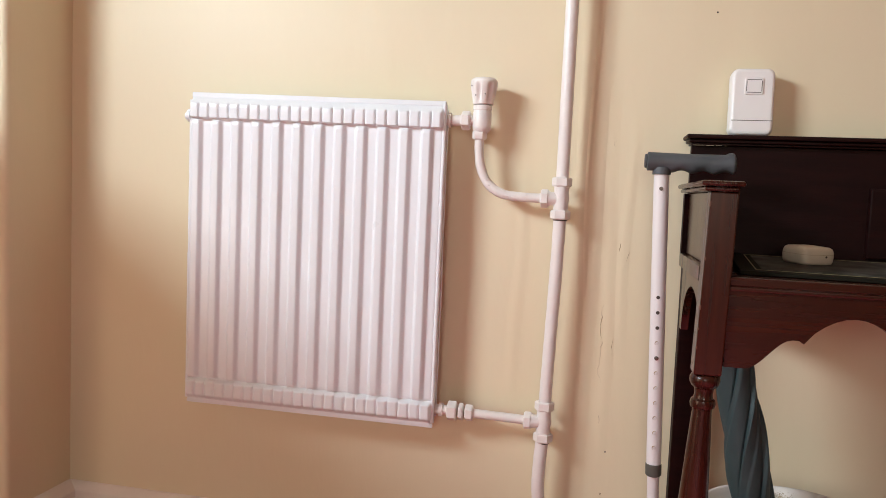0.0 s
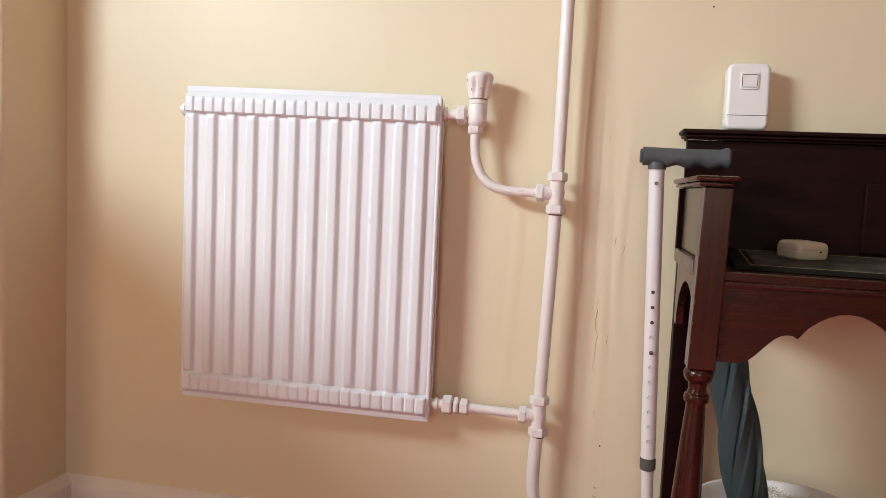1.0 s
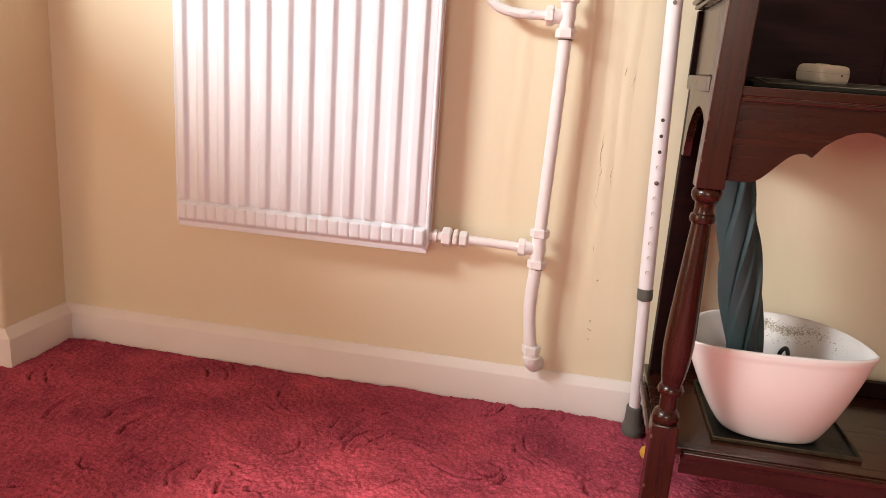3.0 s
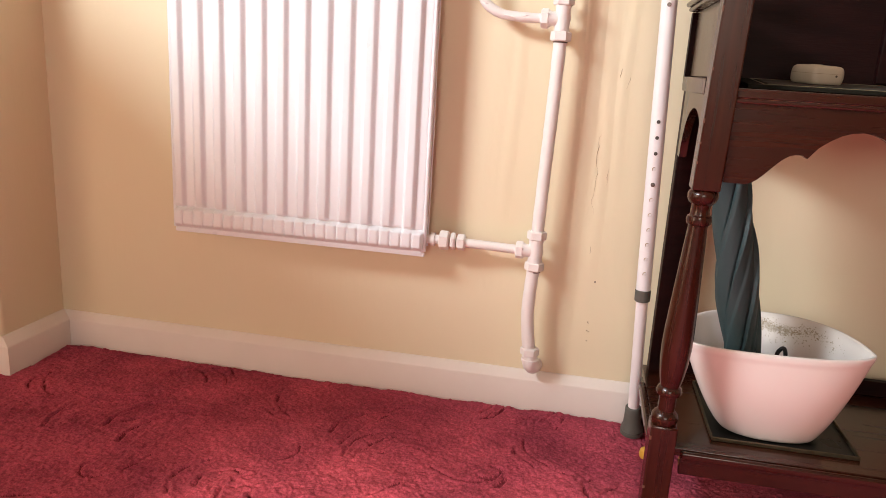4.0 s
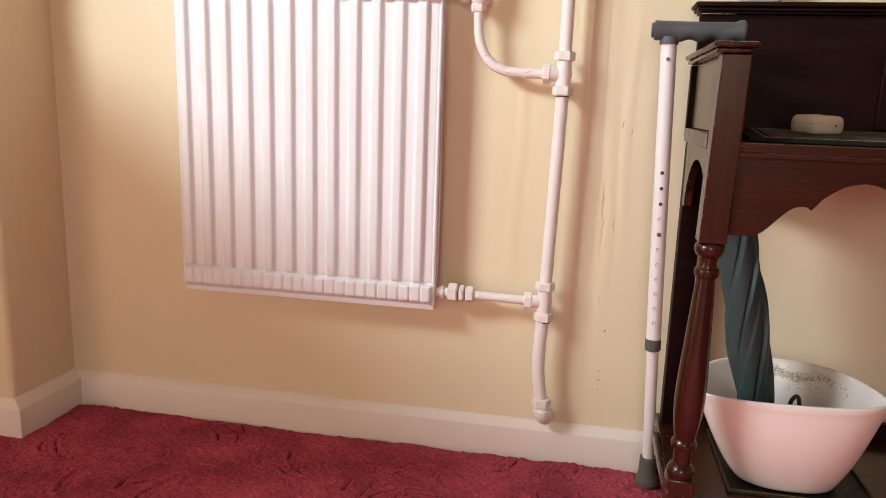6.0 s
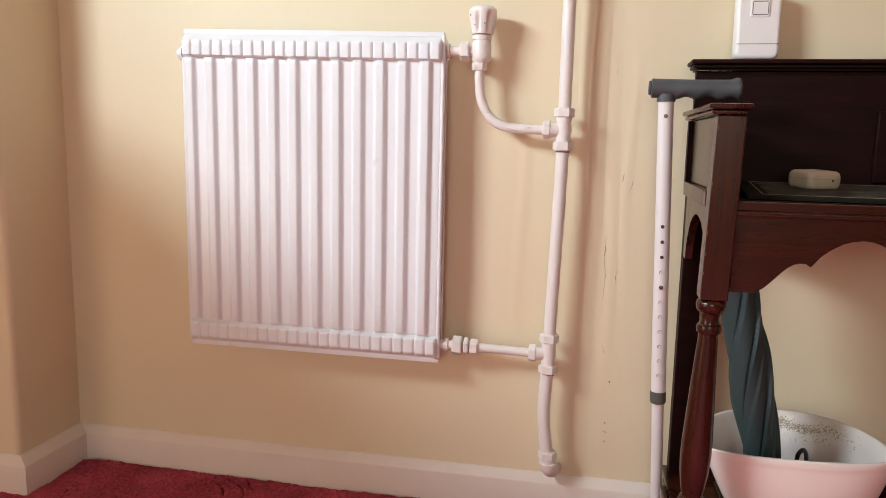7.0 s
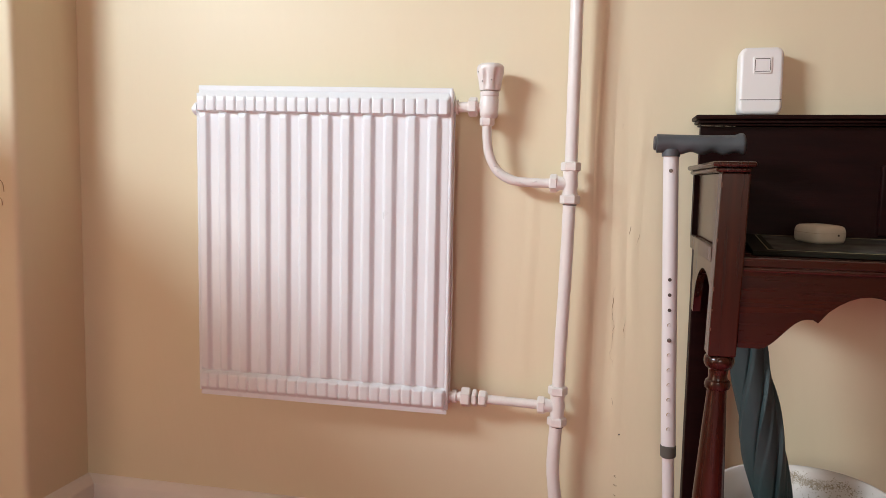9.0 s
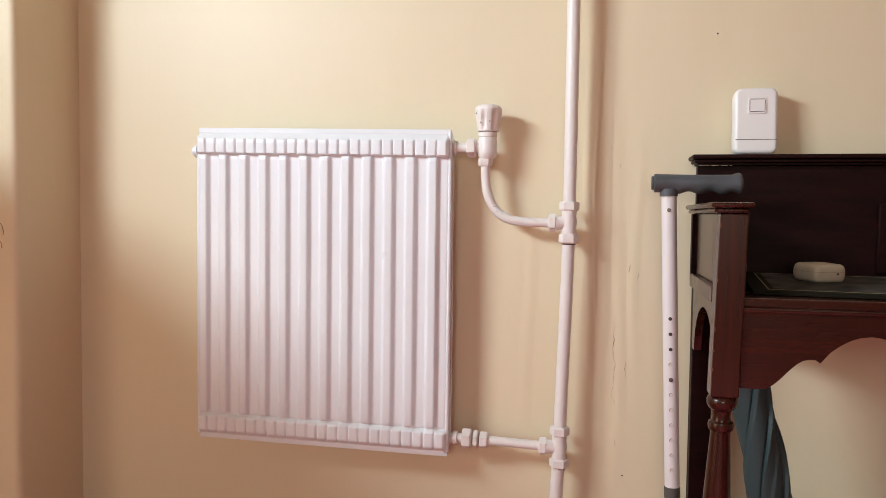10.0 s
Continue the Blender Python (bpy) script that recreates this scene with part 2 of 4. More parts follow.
def walls():
    bm = box(0.0, RIGHT + 0.1, 0.0, 0.12, 0.0, HIGH)
    north = tagged(bm_object("wall_north", bm, WALL, False), "cream painted plaster wall with fine cracks and runs", "wall", kind="structure")
    # the projecting wall, its corner rounded by paint and plaster
    bm = bmesh.new()
    r = 0.012
    line = [(LEFT - 0.1, DEEP)] + [(-r + r * math.sin(a), DEEP + r - r * math.cos(a)) for a in [radians(k * 11.25) for k in range(9)]] + [(0.0, 0.12), (LEFT - 0.1, 0.12)]
    bm = rings([[(x, y, 0.0) for x, y in line], [(x, y, HIGH) for x, y in line]])
    jut = tagged(bm_object("wall_projection", bm, WALL), "cream painted projecting wall with a softly rounded corner", "wall", kind="structure")
    tagged(bm_object("wall_east", box(RIGHT, RIGHT + 0.1, BACK, 0.0, 0, HIGH), WALL, False), "plain cream painted wall", "wall", kind="structure")
    # side wall and rear wall with openings for the window lamp and added fill
    for name, side, a0, a1, holes in (("wall_west", True, BACK, DEEP, [(-1.78, -1.02, 0.2, 1.76)]),
                                      ("wall_south", False, LEFT - 0.1, RIGHT + 0.1, [(0.4, 1.72, 0.87, 2.12)])):
        bm, start = bmesh.new(), a0
        for w0, w1, z0, z1 in holes:
            for b0, b1, c0, c1 in ((start, w0, 0, HIGH), (w0, w1, 0, z0), (w0, w1, z1, HIGH)):
                merge(bm, box(LEFT - 0.1, LEFT, b0, b1, c0, c1) if side else box(b0, b1, BACK - 0.1, BACK, c0, c1))
            start = w1
            win, f = bmesh.new(), 0.03
            for b0, b1, c0, c1 in ((w0, w0 + f, z0, z1), (w1 - f, w1, z0, z1), (w0 + f, w1 - f, z0, z0 + f), (w0 + f, w1 - f, z1 - f, z1)):
                merge(win, box(LEFT - 0.09, LEFT - 0.05, b0, b1, c0, c1) if side else box(b0, b1, BACK - 0.09, BACK - 0.05, c0, c1))
            if side:
                merge(win, box(LEFT - 0.09, LEFT - 0.05, w0 + f, w1 - f, 0.78, 1.45))
            tagged(bm_object("window", win, FRAMEW, False), "white painted frame of an unseen lamp opening in the wall", "window", kind="structure")
        merge(bm, box(LEFT - 0.1, LEFT, start, a1, 0, HIGH) if side else box(start, a1, BACK - 0.1, BACK, 0, HIGH))
        tagged(bm_object(name, bm, WALL, False), "plain unseen cream painted wall with openings for the lamps", "wall", kind="structure")
    tagged(bm_object("ceiling", box(LEFT - 0.1, RIGHT + 0.1, BACK - 0.1, 0.12, HIGH, HIGH + 0.1), CEIL, False), "plain white ceiling", "ceiling", kind="structure")
    # added unseen half-round board, shaped to cut off the side lamp's low light
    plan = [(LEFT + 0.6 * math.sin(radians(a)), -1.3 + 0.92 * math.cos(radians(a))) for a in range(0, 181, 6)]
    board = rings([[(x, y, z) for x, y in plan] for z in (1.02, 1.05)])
    tagged(bm_object("unseen_shade_board", board, FRAMEW, False), "added unseen half-round board that shades the low part of the room", "window board", kind="structure")
    return north, jut


def baseboards():
    h, d = 0.08, 0.016
    p = [(0, 0), (d, 0), (d, h - 0.0175), (d - 0.0006, h - 0.0155), (d - 0.002, h - 0.0138), (0.0045, h - 0.0022), (0.0025, h - 0.0006), (0, h)]
    # along the long wall
    bm = rings([[(x + (1.6 * dy if x < 0.5 else 0), -dy, z) for dy, z in p] for x in (0.0, RIGHT)])
    tagged(bm_object("baseboard", bm, SKIRT, True, 30), "white gloss painted skirting board against the carpet", "skirting board", kind="structure")
    bm = rings([[(1.6 * dx, y - dx, z) for dx, z in p] for y in (DEEP, 0.0)])
    tagged(bm_object("baseboard", bm, SKIRT, True, 30), "short white gloss painted skirting board of the return", "skirting board", kind="structure")
    bm = rings([[(x + 1.6 * dx, DEEP - dx, z) for dx, z in p] for x in (LEFT, 0.0)])
    tagged(bm_object("baseboard", bm, SKIRT, True, 30), "white gloss painted skirting board of the projecting wall", "skirting board", kind="structure")


# carved lines in the pile: start, end and sag of each arc
FRONDS = [(0.223, -0.350, 0.312, -0.194, 0.057), (0.316, -0.318, 0.455, -0.212, 0.063), (0.338, -0.294, 0.471, -0.236, 0.023), (0.371, -0.357, 0.401, -0.255, 0.013),
          (0.387, -0.464, 0.448, -0.380, -0.016), (0.388, -0.467, 0.372, -0.424, 0.013), (0.099, -0.231, 0.093, -0.155, 0.021), (0.116, -0.211, 0.084, -0.151, 0.005),
          (0.116, -0.211, 0.162, -0.234, -0.008), (0.309, -0.544, 0.403, -0.529, 0.009), (0.043, -0.074, 0.131, -0.028, 0.030), (0.068, -0.089, 0.123, -0.031, 0.013)]
CURLS = [(0.532, -0.473, 0.543, -0.368, 0.023), (0.559, -0.445, 0.610, -0.390, 0.029), (0.607, -0.465, 0.623, -0.391, 0.014), (0.298, -0.104, 0.398, -0.108, 0.048),
         (0.347, -0.037, 0.438, -0.108, 0.022), (0.406, -0.022, 0.445, -0.069, -0.001), (0.563, -0.143, 0.613, -0.187, -0.006), (0.636, -0.342, 0.664, -0.309, -0.003)]
FANS = [(0.554, -0.113, 0.614, -0.192, -0.012), (0.556, -0.173, 0.646, -0.181, -0.023), (0.638, -0.337, 0.664, -0.278, -0.016), (0.700, -0.226, 0.770, -0.121, 0.023),
        (0.771, -0.123, 0.856, -0.102, 0.021), (0.730, -0.261, 0.786, -0.121, 0.012), (0.745, -0.293, 0.838, -0.185, 0.039), (0.765, -0.295, 0.811, -0.214, 0.017),
        (0.772, -0.275, 0.871, -0.204, 0.034), (0.806, -0.264, 0.880, -0.244, 0.020), (0.822, -0.392, 0.860, -0.345, -0.001), (0.897, -0.287, 1.001, -0.291, -0.022),
        (0.992, -0.256, 1.008, -0.313, 0.020), (1.024, -0.182, 1.056, -0.236, -0.011), (0.945, -0.066, 0.965, -0.023, -0.003), (0.950, -0.098, 0.988, -0.021, -0.009),
        (0.966, -0.109, 1.040, -0.050, -0.007), (0.648, -0.446, 0.651, -0.419, 0.004)]
TENDRILS = [(1.023, -0.182, 1.062, -0.238, -0.007), (1.036, -0.147, 1.078, -0.219, -0.012), (1.078, -0.219, 1.121, -0.239, -0.009), (0.954, -0.092, 0.987, -0.016, 0.002),
            (0.984, -0.103, 1.053, -0.021, -0.017), (1.064, -0.067, 1.091, -0.013, -0.000), (1.087, -0.085, 1.103, -0.022, -0.007), (1.170, -0.227, 1.152, -0.301, -0.016),
            (1.161, -0.301, 1.201, -0.246, 0.001), (0.978, -0.295, 1.009, -0.265, -0.010), (1.003, -0.318, 1.009, -0.265, -0.009)]


def blurred(rng, shape, cell):
    """Smooth random field whose lumps are about cell vertices wide."""
    small = rng.normal(0, 1, (shape[0] // cell + 3, shape[1] // cell + 3))
    v, u = np.arange(shape[0]) / cell, np.arange(shape[1]) / cell
    i, j = v.astype(int), u.astype(int)
    fv, fu = (v - i)[:, None], (u - j)[None]
    fv, fu = fv * fv * (3 - 2 * fv), fu * fu * (3 - 2 * fu)
    q = small[np.ix_(i, j)] * (1 - fv) * (1 - fu) + small[np.ix_(i + 1, j)] * fv * (1 - fu)
    return q + small[np.ix_(i, j + 1)] * (1 - fv) * fu + small[np.ix_(i + 1, j + 1)] * fv * fu


def carpet():
    step = 0.0016
    xs, ys = np.arange(-0.12, 1.46, step), np.arange(-0.62, -0.002, step)
    X, Y = np.meshgrid(xs, ys)
    rng = np.random.default_rng(3)
    X = X + rng.uniform(-0.4, 0.4, X.shape) * step
    Y = Y + rng.uniform(-0.4, 0.4, Y.shape) * step
    soft = 0.0011 * blurred(rng, X.shape, 40) + 0.0007 * blurred(rng, X.shape, 14)
    tuft = 0.0008 * blurred(rng, X.shape, 3) + 0.0004 * blurred(rng, X.shape, 6) + 0.0004 * rng.normal(0, 1, X.shape)
    wob = 0.0012 * blurred(rng, X.shape, 9)
    broken = blurred(rng, X.shape, 8)
    groove, lip = np.zeros(X.shape), np.zeros(X.shape)
    for x0, y0, x1, y1, sag in FRONDS + CURLS + FANS + TENDRILS:
        d = Vector((x1 - x0, y1 - y0))
        mid = Vector((x0 + x1, y0 + y1)) / 2 + 2 * sag * Vector((-d.y, d.x)).normalized()
        far = (X > min(x0, x1, mid.x) - 0.02) & (X < max(x0, x1, mid.x) + 0.02) & (Y > min(y0, y1, mid.y) - 0.02) & (Y < max(y0, y1, mid.y) + 0.02)
        px, py, near = X[far], Y[far], np.full(int(far.sum()), 9.0)
        for k in range(61):
            t = k / 60
            qx, qy = (1 - t) ** 2 * x0 + 2 * t * (1 - t) * mid.x + t * t * x1, (1 - t) ** 2 * y0 + 2 * t * (1 - t) * mid.y + t * t * y1
            near = np.minimum(near, np.hypot(px - qx, py - qy))
        w = np.abs(near + 0.8 * wob[far] + rng.normal(0, 0.0006, near.shape))
        groove[far] = np.maximum(groove[far], np.exp(-(w / 0.0028) ** 2) * np.clip(0.75 + 0.4 * broken[far], 0.35, 1))
        side = (px - x0) * d.y - (py - y0) * d.x + 2 * sag * d.length * np.clip(1 - np.hypot(px - (x0 + x1) / 2, py - (y0 + y1) / 2) / d.length, 0, 1)
        lip[far] = np.maximum(lip[far], np.exp(-((near - 0.007) / 0.0045) ** 2) * np.where(side > 0, 1.0, 0.35))
    # the pile leans over on one side of each line and stands up on the other
    Z = 0.007 + 1.5 * soft + tuft + 0.0020 * lip - 0.0060 * groove
    # tucked down along the skirting
    edge = np.minimum(-Y, 0.5)
    Z -= 0.005 * np.exp(-((edge - 0.016) / 0.007) ** 2) * (1 + 0.12 * broken)
    me = bpy.data.meshes.new("carpet")
    n, w = X.size, X.shape[1]
    me.vertices.add(n)
    me.vertices.foreach_set("co", np.stack([X, Y, Z], -1).astype(np.float32).ravel())
    i = (np.arange(X.shape[0] - 1)[:, None] * w + np.arange(w - 1)[None]).ravel()
    quads = np.stack([i, i + 1, i + 1 + w, i + w], -1).astype(np.int32)
    me.loops.add(quads.size)
    me.loops.foreach_set("vertex_index", quads.ravel())
    me.polygons.add(len(quads))
    me.polygons.foreach_set("loop_start", np.arange(len(quads), dtype=np.int32) * 4)
    me.update(calc_edges=True)
    me.polygons.foreach_set("use_smooth", np.ones(len(quads), dtype=bool))
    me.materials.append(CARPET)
    me.materials.append(GROOVE_SHADE)
    # faces deep in a groove take the painted shade colour
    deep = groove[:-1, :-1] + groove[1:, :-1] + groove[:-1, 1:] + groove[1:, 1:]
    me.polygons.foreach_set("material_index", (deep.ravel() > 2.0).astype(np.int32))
    tagged(new("carpet", me), "crimson cut-pile carpet with carved swirling arcs", "carpet", kind="stuff")
    tagged(bm_object("floor", box(LEFT - 0.1, RIGHT + 0.1, BACK - 0.1, 0.12, -0.1, -0.004), CARPET, False), "crimson carpeted floor", "floor", kind="structure")
    # the same carpet beyond the carved stretch
    far = bmesh.new()
    for x0, x1, y0, y1 in ((LEFT, -0.12, BACK, DEEP - 0.001), (1.46, RIGHT, BACK, 0.0), (-0.12, 1.46, BACK, -0.62)):
        merge(far, box(x0, x1, y0, y1, -0.003, 0.006))
    tagged(bm_object("carpet", far, CARPET, False), "crimson cut-pile carpet in the rest of the room", "carpet", kind="stuff")


def crack(parent, x, z0, z1, width, seed):
    """A hairline crack in the plaster: a thin jagged sliver just proud of the paint."""
    rnd = random.Random(seed)
    pts, n = [], max(4, int((z1 - z0) / 0.008))
    for i in range(n + 1):
        pts.append((x + rnd.uniform(-0.0022, 0.0022) + 0.0018 * math.sin(i * 0.7 + seed), z0 + (z1 - z0) * i / n))
    bm = bmesh.new()
    rows = []
    for i, (px, pz) in enumerate(pts):
        w = 0.42 * width * (0.1 + rnd.random()) * (0 if i in (0, n) else 1) + 0.0001
        rows.append((bm.verts.new((px - w / 2, -0.0012, pz)), bm.verts.new((px + w / 2, -0.0012, pz)), bm.verts.new((px + w / 2, 0.001, pz)), bm.verts.new((px - w / 2, 0.001, pz))))
    for a, b in zip(rows, rows[1:]):
        for k in range(4):
            bm.faces.new((a[k], a[(k + 1) % 4], b[(k + 1) % 4], b[k]))
    bm.faces.new(list(reversed(rows[0])))
    bm.faces.new(rows[-1])
    bmesh.ops.recalc_face_normals(bm, faces=bm.faces[:])
    part("crack", bm, CRACK_SHADE, parent)


north, projection = walls()
baseboards()
carpet()

# ---- radiator ----
RX0, RX1, RZ0, RZ1, RY = 0.311, 0.8196, 0.3075, 0.9008, -0.075


def radiator():
    at = ((RX0 + RX1) / 2, -0.03, RZ0)
    rad = thing("radiator", at, "white enamelled panel radiator with fluted front, hung on the wall", "radiator")
    W, H, n = RX1 - RX0, RZ1 - RZ0, 12
    pitch = (W - 0.01) / n
    cols = n * 20 + 1

    def smooth(a, b, v):
        t = min(1, max(0, (v - a) / (b - a)))
        return t * t * (3 - 2 * t)
    zs = [0.0, 0.004, 0.0045, 0.010, 0.012, 0.016, 0.020, 0.026, 0.032, 0.0365, 0.0385, 0.0405, 0.0425, 0.0445, 0.0465, 0.0485, 0.052]
    low = list(zs)
    zs = low + [0.08 + k * (H - 0.16) / 10 for k in range(11)] + [H - v for v in (0.056, 0.0495, 0.0475, 0.0455, 0.044, 0.0425, 0.040, 0.034, 0.025, 0.0185, 0.0165, 0.0145, 0.0125, 0.009, 0.006, 0.003, 0.001, 0.0)]

    def lean(x, z):
        return z * (1.0 + 0.016 * (0.6 - x / W))

    def depth(x, z):
        u = (x / pitch) % 1.0
        rib = 0.0082 * (smooth(-0.02, 0.15, u) - smooth(0.44, 0.62, u))
        v = (x / (pitch / 2)) % 1.0
        lobe = (0.0034 if z < 0.1 else 0.0050) * (smooth(0.0, 0.16 if z < 0.1 else 0.12, v) - smooth(0.84 if z < 0.1 else 0.87, 1.0, v))
        # bottom rail: lip, lobed band, then flutes
        crest = 0.15 * rib
        band = max(smooth(0.007, 0.012, z) * (1 - smooth(0.038 + crest, 0.045 + crest, z)), smooth(H - 0.0465, H - 0.0425, z) * (1 - smooth(H - 0.018, H - 0.013, z)))
        mid = smooth(0.042, 0.05, z) * (1 - smooth(H - 0.049, H - 0.0425, z))
        topband = smooth(H - 0.018, H - 0.013, z)
        lip = 1 - smooth(0.007, 0.012, z)
        d = mid * (0.004 + rib) + band * (0.0115 + lobe) + topband * (0.0125 - 0.0135 * smooth(H - 0.016, H, z)) + lip * 0.006
        edge = min(x, W - 0.01 - x)
        return d * smooth(-0.004, 0.004, edge)
    loops = [[(RX0 + 0.005 + (W - 0.01) * i / (cols - 1), RY + 0.015 - depth((W - 0.01) * i / (cols - 1), z), RZ0 + lean(W * i / (cols - 1), z)) for i in range(cols)] for z in zs]
    bm = rings(loops, closed=False, cap=False)
    for f in bm.faces:
        if f.normal.y > 0:
            f.normal_flip()
    part("front_panel", bm, RADW, rad, "white enamel panel with twelve vertical flutes", angle=60)
    part("back_panel", box(RX0 + 0.003, RX1 - 0.003, RY + 0.0152, RY + 0.037, RZ0 + 0.002, RZ1 - 0.002, 0.003), RADW, rad)
    for x in (RX0 + 0.0035, RX1 - 0.0035):
        part("side_seam", tube([(x, RY + 0.0135, RZ0 + 0.004), (x, RY + 0.0135, RZ0 + 0.2), (x, RY + 0.0135, RZ0 + 0.4), (x, RY + 0.0135, RZ1 - 0.004)], 0.0036, 10, 14, 0.0008), RADW, rad)
    part("back_edge", tube([(RX1 - 0.002, RY + 0.0365, RZ0 + 0.01), (RX1 - 0.0015, RY + 0.0365, RZ0 + 0.2), (RX1 - 0.0022, RY + 0.0365, RZ0 + 0.4), (RX1 - 0.002, RY + 0.0365, RZ1 - 0.01)], 0.0016, 8, 24, 0.0012), RADW, rad)
    seam = box(RX0 + 0.004, RX1 - 0.002, RY + 0.013, RY + 0.0185, RZ1 - 0.004, RZ1 + 0.0055, 0.0014)
    for v in seam.verts:
        v.co.z += lean(v.co.x - RX0, H) - H
    part("top_seam", seam, RADW, rad)
    part("bottom_seam", box(RX0 + 0.004, RX1 - 0.002, RY + 0.011, RY + 0.0165, RZ0 - 0.0055, RZ0 + 0.002, 0.0014), RADW, rad)
    part("blanking_plug", turned([(0.013, 0.0), (0.013, 0.006), (0.008, 0.0065), (0.008, 0.011), (0.006, 0.013)], (RX0 + 0.002, RY + 0.018, RZ1 - 0.034), "-x", 12), RADW, rad)
    for x in (RX0 + 0.1, RX1 - 0.1):
        part("bracket", box(x - 0.015, x + 0.015, RY + 0.0371, -0.0005, RZ1 - 0.16, RZ1 - 0.05, 0.002), RADW, rad)
    return rad


radiator()

# ---- pipework ----
PY = -0.045


def pipework():
    run = thing("radiator_pipe", (1.028, PY, 0.1), "white painted copper heating pipe with compression tees, up the wall", "pipe")
    part("riser", tube([(1.0315, PY, HIGH), (1.0315, PY, 1.6), (1.0312, PY, 1.05), (1.0305, PY, 0.76)], 0.0113, 20, 12, 0.0006), PIPEW, run)
    part("middle_pipe", tube([(1.0302, PY, 0.712), (1.028, PY, 0.6), (1.0235, PY, 0.45), (1.021, PY, 0.352)], 0.0113, 20, 12, 0.0006), PIPEW, run)
    part("lower_pipe", tube([(1.021, PY, 0.31), (1.0175, PY, 0.26), (1.0165, PY, 0.21), (1.021, PY, 0.165), (1.0265, PY, 0.13)], 0.0118, 20, 10, 0.0006), PIPEW, run)
    for zc, x in ((0.737, 1.0303), (0.331, 1.0208)):
        tee = part("tee", turned([(0.0125, -0.034), (0.0138, -0.022), (0.0125, -0.012), (0.0142, 0.0), (0.0125, 0.012), (0.0138, 0.022), (0.0125, 0.034)], (x, PY, zc), "z", 24), PIPEW, run)
        part("branch", turned([(0.012, 0.0), (0.0122, 0.016), (0.0135, 0.019), (0.0135, 0.03)], (x - 0.002, PY, zc - 0.001), "-x", 20), PIPEW, tee)
        part("nut", nut((x, PY, zc + 0.029), "z", 0.0178, 0.0165), PIPEW, tee)
        part("nut", nut((x, PY, zc - 0.029), "z", 0.0178, 0.0165), PIPEW, tee)
        part("nut", nut((x - 0.029, PY, zc - 0.001), "x", 0.0165, 0.0145), PIPEW, tee)
        part("joint_gap", turned([(0.0121, 0), (0.0121, 0.0018)], (x, PY, zc - 0.0395), "z", 20), GAP, tee)
    elbow = part("elbow", tube([(1.027, PY, 0.128), (1.0295, PY, 0.112), (1.034, PY + 0.012, 0.1015), (1.038, PY + 0.032, 0.0985)], 0.0145, 20, 8), PIPEW, run)
    part("nut", nut((1.0268, PY, 0.136), "z", 0.0178, 0.0165), PIPEW, elbow)
    part("bead", turned([(0.0135, -0.003), (0.0165, -0.001), (0.0165, 0.003), (0.0135, 0.005)], (1.0285, PY, 0.118), "z", 20), PIPEW, elbow)
    # return pipe to the radiator's foot
    part("return_pipe", tube([(0.992, PY, 0.330), (0.94, PY, 0.3315), (0.885, PY, 0.3325)], 0.0085, 18, 10, 0.0005), PIPEW, run)
    union = part("lockshield_union", turned([(0.009, 0), (0.009, 0.012), (0.0125, 0.0125), (0.0125, 0.02), (0.009, 0.0205), (0.009, 0.045)], (0.813, PY, 0.3335), "x", 20), PIPEW, run)
    part("nut", nut((0.851, PY, 0.3335), "x", 0.0185, 0.018), PIPEW, union)
    part("nut", nut((0.868, PY, 0.3335), "x", 0.0165, 0.009), PIPEW, union)
    part("nut", nut((0.883, PY, 0.333), "x", 0.0155, 0.015), PIPEW, union)
    # flow pipe, bent up to the valve
    part("flow_pipe", tube([(0.998, PY, 0.736), (0.96, PY, 0.7365), (0.925, PY, 0.741), (0.899, PY, 0.757), (0.884, PY, 0.785), (0.879, PY, 0.815), (0.8785, PY, 0.845)], 0.0085, 18, 8, 0.0009), PIPEW, run)

    valve = thing("radiator_valve", (0.882, PY, 0.85), "white painted radiator valve with a fluted round knob", "valve")
    part("body", turned([(0.012, 0.850), (0.0165, 0.855), (0.0170, 0.860), (0.0170, 0.884), (0.0160, 0.886), (0.0160, 0.889), (0.0172, 0.890), (0.0172, 0.897), (0.013, 0.899)], (0.8815, PY, 0), "z", 28), PIPEW, valve)
    part("nut", nut((0.8785, PY, 0.845), "z", 0.0135, 0.0155), PIPEW, valve)
    tail = part("tailpiece", turned([(0.009, 0), (0.009, 0.008), (0.0135, 0.0085), (0.0135, 0.012), (0.0095, 0.0125), (0.0095, 0.055)], (0.813, PY, 0.8705), "x", 20), PIPEW, valve)
    part("nut", nut((0.8525, PY, 0.8705), "x", 0.0175, 0.0165), PIPEW, tail)
    loops, segs = [], 64
    for r, z, f in ((0.012, 0.899, 0), (0.0182, 0.8995, 0.0), (0.0190, 0.902, 0.1), (0.0202, 0.910, 0.7), (0.0222, 0.921, 1.0), (0.0238, 0.930, 0.8), (0.0245, 0.936, 0.25), (0.0243, 0.940, 0.0), (0.0225, 0.9435, 0), (0.0185, 0.9462, 0), (0.016, 0.9468, 0)):
        loops.append([((r - 0.0062 * f * max(0, math.cos(7 * 2 * math.pi * i / segs)) ** 0.7) * math.cos(2 * math.pi * i / segs) + 0.8825,
                       (r - 0.0062 * f * max(0, math.cos(7 * 2 * math.pi * i / segs)) ** 0.7) * math.sin(2 * math.pi * i / segs) + PY, z) for i in range(segs)])
    knob = part("knob", rings(loops), PIPEW, valve, "fluted white knob with chipped paint", angle=50)
